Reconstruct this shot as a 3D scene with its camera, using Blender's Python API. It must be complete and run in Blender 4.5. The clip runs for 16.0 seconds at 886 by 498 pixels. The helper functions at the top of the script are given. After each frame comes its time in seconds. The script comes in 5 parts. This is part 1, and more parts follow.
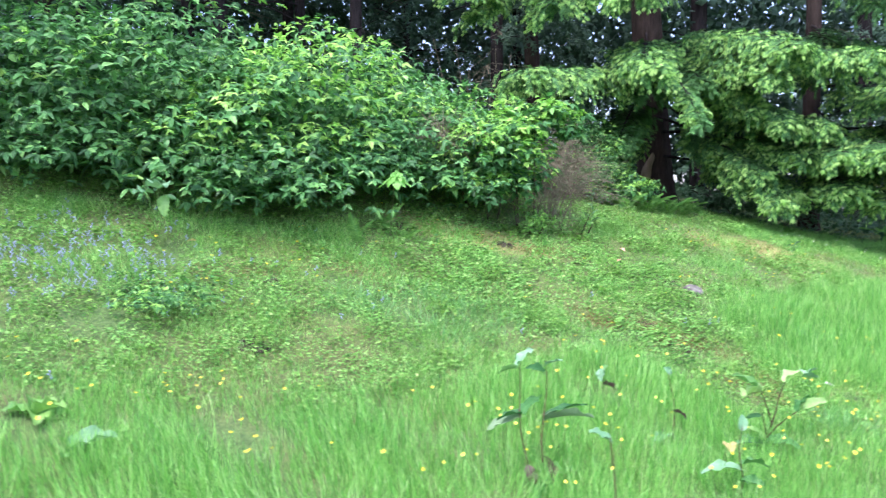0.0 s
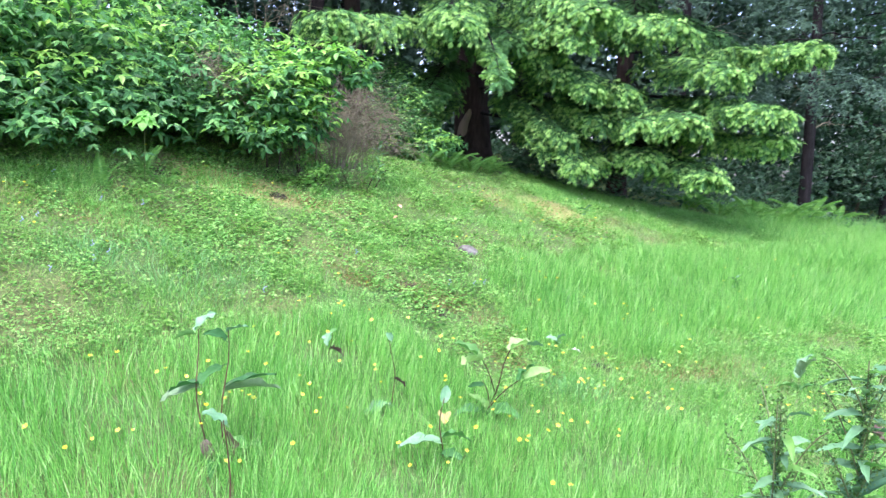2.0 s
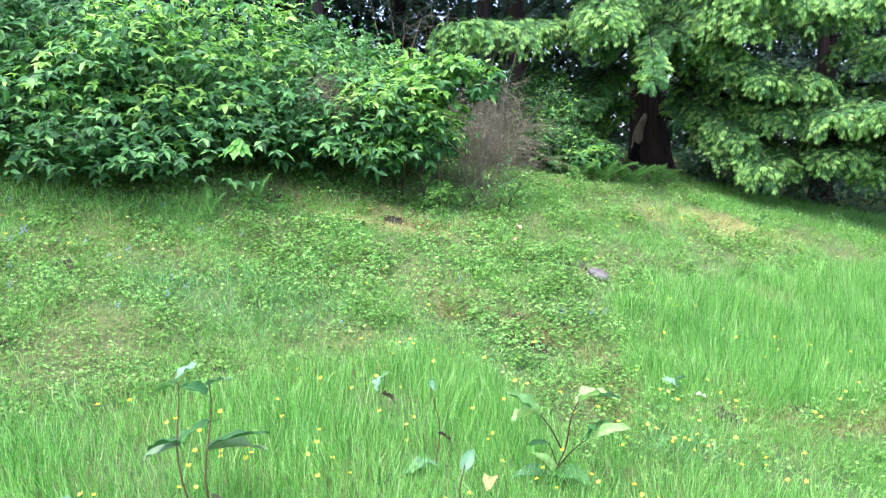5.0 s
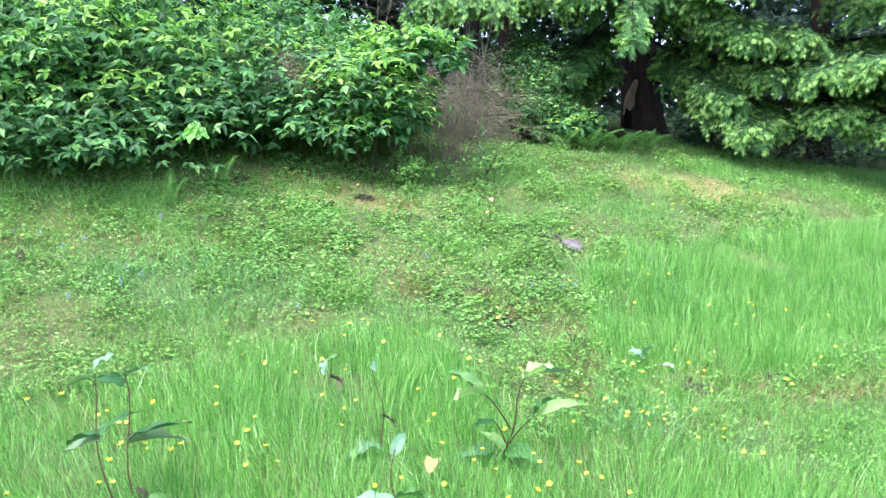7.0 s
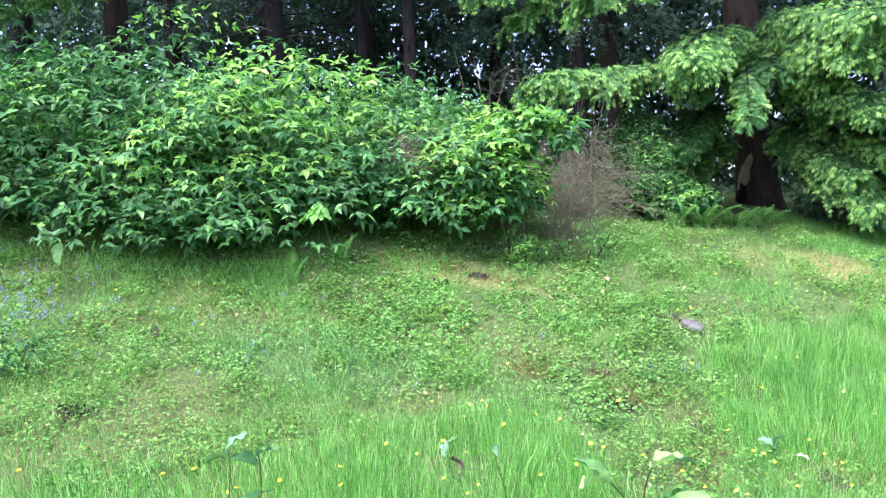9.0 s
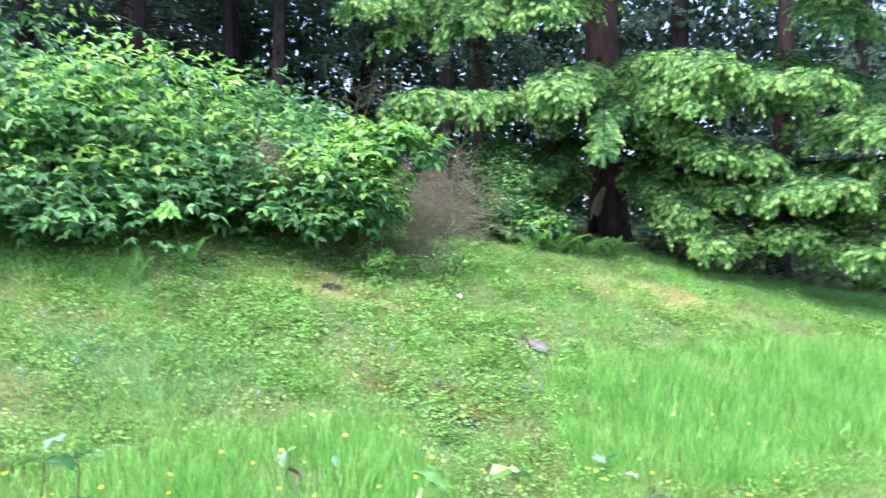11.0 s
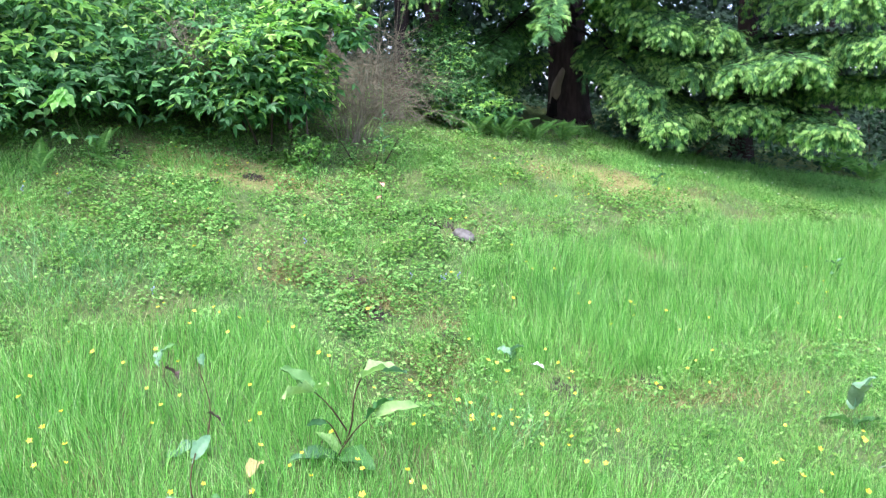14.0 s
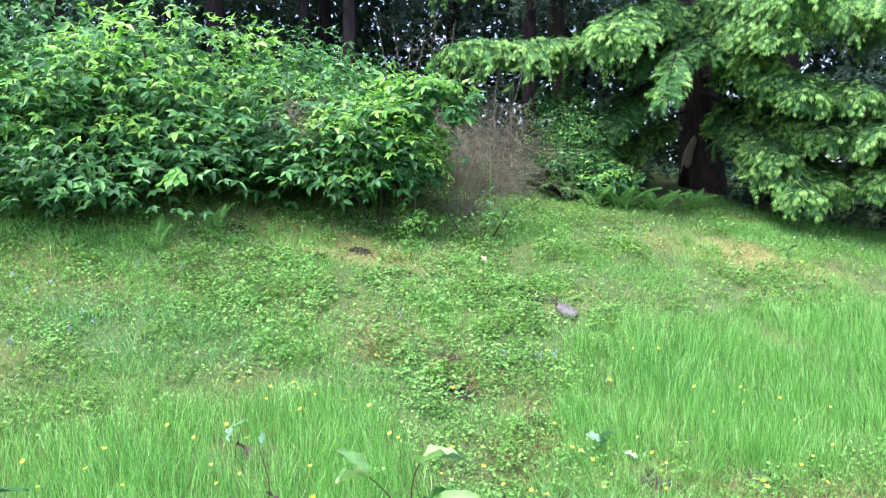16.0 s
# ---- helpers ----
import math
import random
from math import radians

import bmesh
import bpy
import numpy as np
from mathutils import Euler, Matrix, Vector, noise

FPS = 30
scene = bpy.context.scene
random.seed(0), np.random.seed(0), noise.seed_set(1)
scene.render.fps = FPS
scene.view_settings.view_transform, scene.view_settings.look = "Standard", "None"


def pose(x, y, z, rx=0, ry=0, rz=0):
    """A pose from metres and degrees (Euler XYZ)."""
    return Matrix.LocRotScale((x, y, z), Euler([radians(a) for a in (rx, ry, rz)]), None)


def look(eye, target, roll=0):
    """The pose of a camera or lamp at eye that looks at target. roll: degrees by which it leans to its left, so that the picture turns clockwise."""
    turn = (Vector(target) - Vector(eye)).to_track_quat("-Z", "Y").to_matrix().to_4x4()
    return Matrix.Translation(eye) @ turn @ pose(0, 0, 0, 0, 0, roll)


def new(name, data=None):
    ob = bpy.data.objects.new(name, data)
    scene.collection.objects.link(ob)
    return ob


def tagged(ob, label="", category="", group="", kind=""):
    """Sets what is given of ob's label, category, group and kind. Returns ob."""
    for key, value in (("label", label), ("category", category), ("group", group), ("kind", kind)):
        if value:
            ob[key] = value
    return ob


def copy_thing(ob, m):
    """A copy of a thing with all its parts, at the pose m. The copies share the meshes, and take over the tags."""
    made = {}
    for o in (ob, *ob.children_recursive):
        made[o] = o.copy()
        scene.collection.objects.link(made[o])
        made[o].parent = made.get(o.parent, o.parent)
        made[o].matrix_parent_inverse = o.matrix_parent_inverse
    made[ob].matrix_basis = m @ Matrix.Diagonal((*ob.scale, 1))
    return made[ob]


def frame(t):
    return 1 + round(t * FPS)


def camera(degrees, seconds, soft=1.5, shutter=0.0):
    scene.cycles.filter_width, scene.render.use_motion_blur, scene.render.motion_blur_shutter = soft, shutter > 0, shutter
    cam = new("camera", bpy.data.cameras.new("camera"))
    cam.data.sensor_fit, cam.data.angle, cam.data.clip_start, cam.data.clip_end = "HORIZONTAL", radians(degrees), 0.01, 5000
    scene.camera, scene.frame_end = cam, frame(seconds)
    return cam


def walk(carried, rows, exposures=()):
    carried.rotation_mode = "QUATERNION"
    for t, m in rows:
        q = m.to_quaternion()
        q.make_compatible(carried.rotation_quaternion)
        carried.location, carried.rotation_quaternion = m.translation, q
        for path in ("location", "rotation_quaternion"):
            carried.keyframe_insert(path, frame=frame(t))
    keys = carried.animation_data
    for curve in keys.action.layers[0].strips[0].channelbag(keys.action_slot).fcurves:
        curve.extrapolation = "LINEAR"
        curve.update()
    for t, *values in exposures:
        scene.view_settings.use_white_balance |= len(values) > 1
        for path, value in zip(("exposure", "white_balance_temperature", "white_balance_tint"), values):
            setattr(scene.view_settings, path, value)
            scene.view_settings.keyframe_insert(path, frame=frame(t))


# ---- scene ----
cam = camera(54.9, 16.0, soft=1.2, shutter=0.33)
PATH = [
    (0, (0.032, 0.136, 1.445), (0.026, 2.134, 1.37), -0.2),
    (0.5, (0.311, 0.139, 1.467), (0.42, 2.134, 1.395), 2.1),
    (1, (0.521, 0.297, 1.444), (0.8, 2.276, 1.361), 3.6),
    (1.5, (0.721, 0.417, 1.46), (1.125, 2.371, 1.325), 2.9),
    (2, (0.915, 0.471, 1.474), (1.232, 2.438, 1.291), 2.6),
    (2.5, (1.1, 0.598, 1.475), (1.214, 2.583, 1.254), 1.1),
    (3, (1.227, 0.742, 1.495), (1.155, 2.73, 1.281), 0.5),
    (3.5, (1.442, 0.831, 1.511), (1.243, 2.813, 1.332), 1.1),
    (4, (1.717, 0.931, 1.542), (1.478, 2.908, 1.362), 1.4),
    (4.5, (1.845, 1.031, 1.538), (1.631, 3.012, 1.357), 0.9),
    (4.7, (1.894, 1.086, 1.543), (1.676, 3.067, 1.375), 0.5),
    (6.8, (2.316, 1.348, 1.52), (2.077, 3.324, 1.319), -1.8),
    (7, (2.352, 1.37, 1.507), (2.08, 3.339, 1.289), -2.5),
    (7.5, (2.285, 1.305, 1.536), (1.905, 3.258, 1.34), -3.2),
    (8, (2.261, 1.307, 1.571), (1.781, 3.245, 1.44), -2.3),
    (8.2, (2.255, 1.316, 1.577), (1.757, 3.25, 1.469), -2.2),
    (10.3, (2.268, 1.335, 1.523), (1.81, 3.282, 1.542), -3.9),
    (10.5, (2.273, 1.335, 1.519), (1.864, 3.293, 1.534), -3.0),
    (11, (2.293, 1.372, 1.515), (2.112, 3.364, 1.515), 1.0),
    (11.5, (2.267, 1.367, 1.511), (2.274, 3.366, 1.473), 3.1),
    (12, (2.319, 1.4, 1.494), (2.354, 3.396, 1.367), 2.3),
    (12.5, (2.505, 1.426, 1.487), (2.542, 3.414, 1.265), 3.0),
    (13, (2.669, 1.476, 1.504), (2.718, 3.458, 1.238), 2.0),
    (13.5, (2.754, 1.592, 1.495), (2.682, 3.57, 1.21), 0.7),
    (14, (2.846, 1.707, 1.495), (2.682, 3.683, 1.236), 0.0),
    (14.5, (2.97, 1.774, 1.487), (2.687, 3.741, 1.266), -0.2),
    (15, (3.139, 1.862, 1.509), (2.667, 3.797, 1.316), -0.6),
    (15.5, (3.205, 1.899, 1.522), (2.694, 3.828, 1.384), -0.5),
    (16, (3.213, 1.937, 1.514), (2.699, 3.868, 1.42), -0.6),
]
EXPOSURES = [(t, stops, 5930, 30) for t, stops in ((0, 2.05), (1.5, 2.16), (4, 2.08), (7, 2.14), (8, 2.08), (10.5, 2.24), (11.5, 2.28), (12.5, 2.18), (14.5, 2.0), (16, 2.04))]
walk(cam, [(t, look(eye, target, roll)) for t, eye, target, roll in PATH], EXPOSURES)
# ---- light ----
SUN_EL, SUN_AZ = 64.0, 205.0      # degrees; azimuth clockwise from +y
sun_data = bpy.data.lights.new("sun", "SUN")
sun_data.energy, sun_data.angle, sun_data.color = 1.4, radians(26), (1.0, 0.965, 0.9)
sun = new("sun", sun_data)
sun_dir = Vector((math.sin(radians(SUN_AZ)) * math.cos(radians(SUN_EL)), math.cos(radians(SUN_AZ)) * math.cos(radians(SUN_EL)), math.sin(radians(SUN_EL))))
sun.matrix_world = look(sun_dir * 30, (0, 0, 0))
world = bpy.data.worlds.new("overcast_sky")
scene.world = world
world.use_nodes = True
wn = world.node_tree.nodes
sky = wn.new("ShaderNodeTexSky")
sky.sky_type, sky.sun_disc = "NISHITA", False
sky.sun_elevation, sky.sun_rotation = radians(SUN_EL), radians(SUN_AZ)
sky.air_density, sky.dust_density, sky.ozone_density = 1.0, 3.5, 1.5
world.node_tree.links.new(sky.outputs[0], wn["Background"].inputs[0])
wn["Background"].inputs[1].default_value = 0.15

# ---- materials ----
def nodes_of(name):
    m = bpy.data.materials.new(name)
    m.use_nodes = True
    nt = m.node_tree
    return m, nt, nt.nodes["Principled BSDF"], nt.nodes["Material Output"]


def ramp(nt, fac, stops):
    r = nt.nodes.new("ShaderNodeValToRGB")
    el = r.color_ramp.elements
    while len(el) < len(stops):
        el.new(0.5)
    for e, (p, c) in zip(el, stops):
        e.position, e.color = p, (*c, 1)
    nt.links.new(fac, r.inputs[0])
    return r.outputs[0]


def noise_tex(nt, scale, detail=4.0, rough=0.6, stretch=(1, 1, 1)):
    tc = nt.nodes.new("ShaderNodeTexCoord")
    mp = nt.nodes.new("ShaderNodeMapping")
    mp.inputs["Scale"].default_value = stretch
    n = nt.nodes.new("ShaderNodeTexNoise")
    n.inputs["Scale"].default_value, n.inputs["Detail"].default_value, n.inputs["Roughness"].default_value = scale, detail, rough
    nt.links.new(tc.outputs["Object"], mp.inputs[0])
    nt.links.new(mp.outputs[0], n.inputs["Vector"])
    return n.outputs["Fac"]


def blend(nt, kind, fac, a, b):
    x = nt.nodes.new("ShaderNodeMix")
    x.data_type, x.blend_type = "RGBA", kind
    if isinstance(fac, float):
        x.inputs["Factor"].default_value = fac
    else:
        nt.links.new(fac, x.inputs["Factor"])
    for sock, v in ((x.inputs["A"], a), (x.inputs["B"], b)):
        if isinstance(v, tuple):
            sock.default_value = (*v, 1)
        else:
            nt.links.new(v, sock)
    return x.outputs["Result"]


def add_bump(nt, bsdf, fac, strength, distance):
    b = nt.nodes.new("ShaderNodeBump")
    b.inputs["Strength"].default_value, b.inputs["Distance"].default_value = strength, distance
    nt.links.new(fac, b.inputs["Height"])
    nt.links.new(b.outputs[0], bsdf.inputs["Normal"])


def foliage(name, stops, rough=0.5, through_light=0.3, patch=0.5, patch_tint=(0.75, 0.8, 0.6), per_object=False, gloss=0.4, patch_scale=1.3):
    """Leaf material: a colour for each leaf, drifts of another tint over the plant, some light let through."""
    m, nt, b, out = nodes_of(name)
    if per_object:
        rnd = nt.nodes.new("ShaderNodeObjectInfo").outputs["Random"]
    else:
        rnd = nt.nodes.new("ShaderNodeNewGeometry").outputs["Random Per Island"]
    col = ramp(nt, rnd, stops)
    drift = ramp(nt, noise_tex(nt, patch_scale, 3.0), [(0.38, (0, 0, 0)), (0.62, (patch, patch, patch))])
    tinted = blend(nt, "MULTIPLY", drift, col, patch_tint)
    fine = ramp(nt, noise_tex(nt, 60.0, 2.0), [(0.3, (0.86, 0.86, 0.86)), (0.7, (1.1, 1.1, 1.1))])
    final = blend(nt, "MULTIPLY", 1.0, tinted, fine)
    nt.links.new(final, b.inputs["Base Color"])
    b.inputs["Roughness"].default_value = rough
    b.inputs["Specular IOR Level"].default_value = gloss
    tr = nt.nodes.new("ShaderNodeBsdfTranslucent")
    nt.links.new(blend(nt, "MULTIPLY", 1.0, final, (0.95, 1.15, 0.75)), tr.inputs["Color"])
    mx = nt.nodes.new("ShaderNodeMixShader")
    mx.inputs[0].default_value = through_light
    nt.links.new(b.outputs[0], mx.inputs[1])
    nt.links.new(tr.outputs[0], mx.inputs[2])
    nt.links.new(mx.outputs[0], out.inputs["Surface"])
    return m


def plain(name, c1, c2, scale=8.0, rough=0.8, bump=0.0, stretch=(1, 1, 1), dist=0.01, gloss=0.3):
    m, nt, b, out = nodes_of(name)
    f1 = noise_tex(nt, scale, 6.0, 0.65, stretch)
    col = ramp(nt, f1, [(0.3, c1), (0.7, c2)])
    big = ramp(nt, noise_tex(nt, scale * 0.13, 3.0), [(0.35, (0.75, 0.75, 0.75)), (0.65, (1.1, 1.1, 1.1))])
    nt.links.new(blend(nt, "MULTIPLY", 1.0, col, big), b.inputs["Base Color"])
    b.inputs["Roughness"].default_value = rough
    b.inputs["Specular IOR Level"].default_value = gloss
    if bump:
        add_bump(nt, b, f1, bump, dist)
    return m


M_GRASS = foliage("meadow_grass_blades", [(0.0, (0.036, 0.155, 0.022)), (0.4, (0.138, 0.435, 0.068)), (0.8, (0.295, 0.64, 0.148)), (1.0, (0.48, 0.7, 0.28))], 0.42, 0.4, 0.6, (0.8, 0.9, 0.85), gloss=0.6)
M_BLUEGRASS = foliage("blue_green_grass", [(0.0, (0.08, 0.24, 0.065)), (0.6, (0.15, 0.4, 0.12)), (1.0, (0.28, 0.54, 0.2))], 0.4, 0.35, 0.4, (0.8, 0.9, 0.9), gloss=0.5)
M_SHORT = foliage("short_turf_blades", [(0.0, (0.09, 0.22, 0.045)), (0.5, (0.23, 0.46, 0.1)), (0.9, (0.37, 0.58, 0.17)), (1.0, (0.48, 0.5, 0.22))], 0.55, 0.35, 0.9, (0.5, 0.62, 0.4), patch_scale=3.5)
M_COVER = foliage("creeping_leaves", [(0.0, (0.04, 0.15, 0.036)), (0.3, (0.125, 0.335, 0.072)), (0.8, (0.22, 0.48, 0.115)), (0.97, (0.32, 0.58, 0.165)), (1.0, (0.38, 0.48, 0.2))], 0.5, 0.33, 0.9, (0.58, 0.63, 0.36), gloss=0.2, patch_scale=3.2)
M_BERRY = foliage("bush_leaves", [(0.0, (0.025, 0.09, 0.03)), (0.45, (0.056, 0.19, 0.058)), (0.85, (0.115, 0.32, 0.09)), (1.0, (0.24, 0.48, 0.14))], 0.5, 0.3, 0.5, (0.68, 0.84, 0.7), gloss=0.25)
M_BERRY_NEW = foliage("young_bush_leaves", [(0.0, (0.15, 0.4, 0.07)), (0.6, (0.26, 0.53, 0.1)), (1.0, (0.4, 0.64, 0.16))], 0.4, 0.42, 0.3, (0.8, 0.9, 0.7), gloss=.3)
M_NEEDLE = foliage("hemlock_needles", [(0.0, (0.04, 0.115, 0.038)), (0.6, (0.07, 0.2, 0.058)), (1.0, (0.12, 0.3, 0.085))], 0.6, 0.25, 0.5, (0.75, 0.86, 0.8), gloss=0.15)
M_NEEDLE_NEW = foliage("young_hemlock_needles", [(0.0, (0.17, 0.39, 0.085)), (0.5, (0.27, 0.52, 0.13)), (1.0, (0.4, 0.63, 0.2))], 0.6, 0.4, 0.3, (0.85, 0.92, 0.85), gloss=0.15)
# dark bluish tint carries the shade and haze of the deep wood
M_DARK = foliage("shade_tinted_forest_needles", [(0.0, (0.042, 0.078, 0.06)), (0.6, (0.056, 0.112, 0.072)), (1.0, (0.078, 0.147, 0.088))], 0.7, 0.2, 0.5, (0.6, 0.7, 0.75), gloss=0.08)
# leaf colour darkened and blued for the shade under the trees
M_WOODLEAF = foliage("shade_tinted_woodland_leaves", [(0.0, (0.03, 0.082, 0.043)), (0.6, (0.047, 0.125, 0.06)), (1.0, (0.082, 0.185, 0.087))], 0.45, 0.25, 0.5, (0.7, 0.85, 0.9))
M_FERN = foliage("fern_green", [(0.0, (0.09, 0.27, 0.055)), (1.0, (0.2, 0.43, 0.1))], 0.55, 0.3, 0.4, gloss=0.25)
M_DOCK = foliage("dock_leaf_green", [(0.0, (0.035, 0.13, 0.04)), (0.6, (0.07, 0.21, 0.06)), (1.0, (0.12, 0.28, 0.075))], 0.48, 0.3, 0.6, (0.7, 0.8, 0.8), per_object=True, gloss=0.15)
M_DOCK_PALE = foliage("dock_leaf_underside", [(0.0, (0.11, 0.21, 0.1)), (1.0, (0.19, 0.3, 0.16))], 0.55, 0.3, 0.5, (0.85, 0.85, 0.8), per_object=True, gloss=.25)
M_DOCK_RED = foliage("withered_dock_leaf", [(0.0, (0.075, 0.05, 0.045)), (1.0, (0.14, 0.095, 0.08))], 0.6, 0.2, 0.6, per_object=True)
M_DOCK_TAN = foliage("yellowed_dock_leaf", [(0.0, (0.48, 0.36, 0.16)), (1.0, (0.55, 0.45, 0.2))], 0.6, 0.25, 0.6, per_object=True)
M_LIME = foliage("lime_dock_leaf", [(0.0, (0.25, 0.47, 0.14)), (1.0, (0.33, 0.53, 0.2))], 0.5, 0.4, 0.3, per_object=True, gloss=.25)
M_BIGLEAF = foliage("broad_leaf_green", [(0.0, (0.09, 0.26, 0.06)), (1.0, (0.2, 0.4, 0.1))], 0.4, 0.3, 0.4, per_object=True)
M_BRIGHTLEAF = foliage("bright_lobed_leaf", [(0.0, (0.16, 0.42, 0.09)), (1.0, (0.2, 0.47, 0.11))], 0.4, 0.45, 0.2, per_object=True)
M_BLUELEAF = foliage("blue_green_leaf", [(0.0, (0.085, 0.22, 0.105)), (1.0, (0.17, 0.34, 0.185))], 0.5, 0.25, 0.4, per_object=True, gloss=.3)
M_YELLOW = foliage("buttercup_petal", [(0.0, (0.6, 0.55, 0.02)), (1.0, (0.75, 0.7, 0.08))], 0.25, 0.25, 0.2, per_object=True)
M_BLUE = foliage("bluebell_petal", [(0.0, (0.26, 0.31, 0.58)), (1.0, (0.37, 0.43, 0.68))], 0.5, 0.25, 0.3, per_object=True)
M_PINK = foliage("pinkish_bract", [(0.0, (0.55, 0.3, 0.2)), (1.0, (0.62, 0.42, 0.3))], 0.6, 0.3, 0.3, per_object=True)
M_WHITE = foliage("white_petal", [(0.0, (0.7, 0.72, 0.68)), (1.0, (0.8, 0.8, 0.75))], 0.5, 0.2, 0.2, per_object=True)
M_STEM = plain("green_stem", (0.10, 0.2, 0.05), (0.18, 0.28, 0.08), 30, 0.6)
M_REDSTEM = plain("reddish_dock_stem", (0.05, 0.03, 0.02), (0.11, 0.07, 0.035), 25, 0.5, 0.2, (1, 1, 0.2), 0.002)
M_OLIVE = plain("olive_brown_stem", (0.08, 0.1, 0.04), (0.17, 0.21, 0.085), 25, 0.6, 0.2, (1, 1, 0.2), 0.002)
M_STRAW = foliage("dead_grass_straw", [(0.0, (0.12, 0.1, 0.04)), (0.6, (0.26, 0.225, 0.095)), (1.0, (0.42, 0.375, 0.18))], 0.8, 0.15, 0.5, (0.7, 0.75, 0.6), gloss=0.15)
M_SEED = foliage("olive_brown_seeds", [(0.0, (0.06, 0.13, 0.04)), (0.7, (0.13, 0.25, 0.075)), (1.0, (0.23, 0.34, 0.12))], 0.7, 0.2, 0.3, gloss=0.2)
M_CANE = plain("brown_cane", (0.035, 0.026, 0.018), (0.09, 0.065, 0.04), 20, 0.8)
M_TWIG = plain("dead_grey_brown_twigs", (0.08, 0.077, 0.048), (0.245, 0.228, 0.15), 9, 0.9)
M_REDBARK = plain("reddish_hemlock_bark", (0.02, 0.016, 0.015), (0.06, 0.047, 0.042), 14, 0.95, 1.0, (1, 1, 0.2), 0.04, 0.1)
# darker copy of the bark, with the wood's shade in its colour
M_BARK = plain("shade_darkened_bark", (0.012, 0.011, 0.012), (0.034, 0.03, 0.031), 14, 0.95, 1.0, (1, 1, 0.2), 0.04, 0.1)
M_SCAR = plain("bare_weathered_wood", (0.16, 0.13, 0.095), (0.32, 0.27, 0.2), 12, 0.75, 0.4, (1.5, 1.5, 0.15), 0.008)
M_HOLLOW = plain("black_hollow_wood", (0.006, 0.006, 0.006), (0.016, 0.014, 0.013), 20, 0.95, 0.8, dist=0.01, gloss=0.1)
M_STONE = plain("weathered_grey_stone", (0.075, 0.075, 0.062), (0.165, 0.165, 0.145), 26, 0.8, 0.5, dist=0.006)
M_SOIL = plain("dark_soil", (0.035, 0.032, 0.022), (0.095, 0.082, 0.055), 16, 0.95, 0.8, dist=0.02)


def ground_material():
    m, nt, b, out = nodes_of("mossy_ground")
    fine = noise_tex(nt, 38.0, 6.0, 0.7)
    moss = ramp(nt, fine, [(0.25, (0.02, 0.05, 0.013)), (0.5, (0.065, 0.135, 0.03)), (0.75, (0.17, 0.25, 0.07))])
    thatch = ramp(nt, fine, [(0.25, (0.05, 0.052, 0.018)), (0.55, (0.155, 0.155, 0.05)), (0.8, (0.28, 0.265, 0.1))])
    where = ramp(nt, noise_tex(nt, 1.1, 5.0, 0.6), [(0.42, (0, 0, 0)), (0.62, (0.58, 0.58, 0.58))])
    base = blend(nt, "MIX", where, moss, thatch)
    golden = ramp(nt, fine, [(0.25, (0.13, 0.12, 0.04)), (0.55, (0.3, 0.285, 0.095)), (0.8, (0.44, 0.4, 0.17))])
    for px, py, rx, ry in ((.35, 8.95, 1.15, .5), (3.9, 10.6, 1.2, .5)):
        tc = nt.nodes.new("ShaderNodeTexCoord")
        mp = nt.nodes.new("ShaderNodeMapping")
        mp.vector_type = "TEXTURE"
        mp.inputs["Location"].default_value = (px, py, 0)
        mp.inputs["Scale"].default_value = (rx, ry, 50)
        gr = nt.nodes.new("ShaderNodeTexGradient")
        gr.gradient_type = "SPHERICAL"
        nt.links.new(tc.outputs["Object"], mp.inputs[0])
        nt.links.new(mp.outputs[0], gr.inputs[0])
        base = blend(nt, "MIX", ramp(nt, gr.outputs["Fac"], [(0.05, (0, 0, 0)), (0.6, (.8, .8, .8))]), base, golden)
    nt.links.new(base, b.inputs["Base Color"])
    b.inputs["Roughness"].default_value = 0.95
    add_bump(nt, b, fine, 0.9, 0.03)
    return m


M_GROUND = ground_material()

# ---- mesh tools ----
RNG = np.random.default_rng(7)


def mesh(name, chunks, mat, parent=None, label="", smooth=False):
    """One mesh object from pieces of (vertices, triangles)."""
    vs, fs, n = [], [], 0
    for v, f in chunks:
        vs.append(np.asarray(v, float).reshape(-1, 3))
        fs.append(np.asarray(f, int).reshape(-1, 3) + n)
        n += len(vs[-1])
    v, f = np.concatenate(vs), np.concatenate(fs)
    me = bpy.data.meshes.new(name)
    me.vertices.add(len(v))
    me.vertices.foreach_set("co", v.astype(np.float32).ravel())
    me.loops.add(f.size)
    me.loops.foreach_set("vertex_index", f.astype(np.int32).ravel())
    me.polygons.add(len(f))
    me.polygons.foreach_set("loop_start", np.arange(0, f.size, 3, dtype=np.int32))
    me.polygons.foreach_set("use_smooth", np.full(len(f), smooth))
    me.update(calc_edges=True)
    me.materials.append(mat)
    ob = new(name, me)
    if parent is not None:
        ob.parent = parent
    if label:
        tagged(ob, label)
    return ob


def unit(v):
    v = np.asarray(v, float)
    return v / np.maximum(np.linalg.norm(v, axis=-1, keepdims=True), 1e-9)


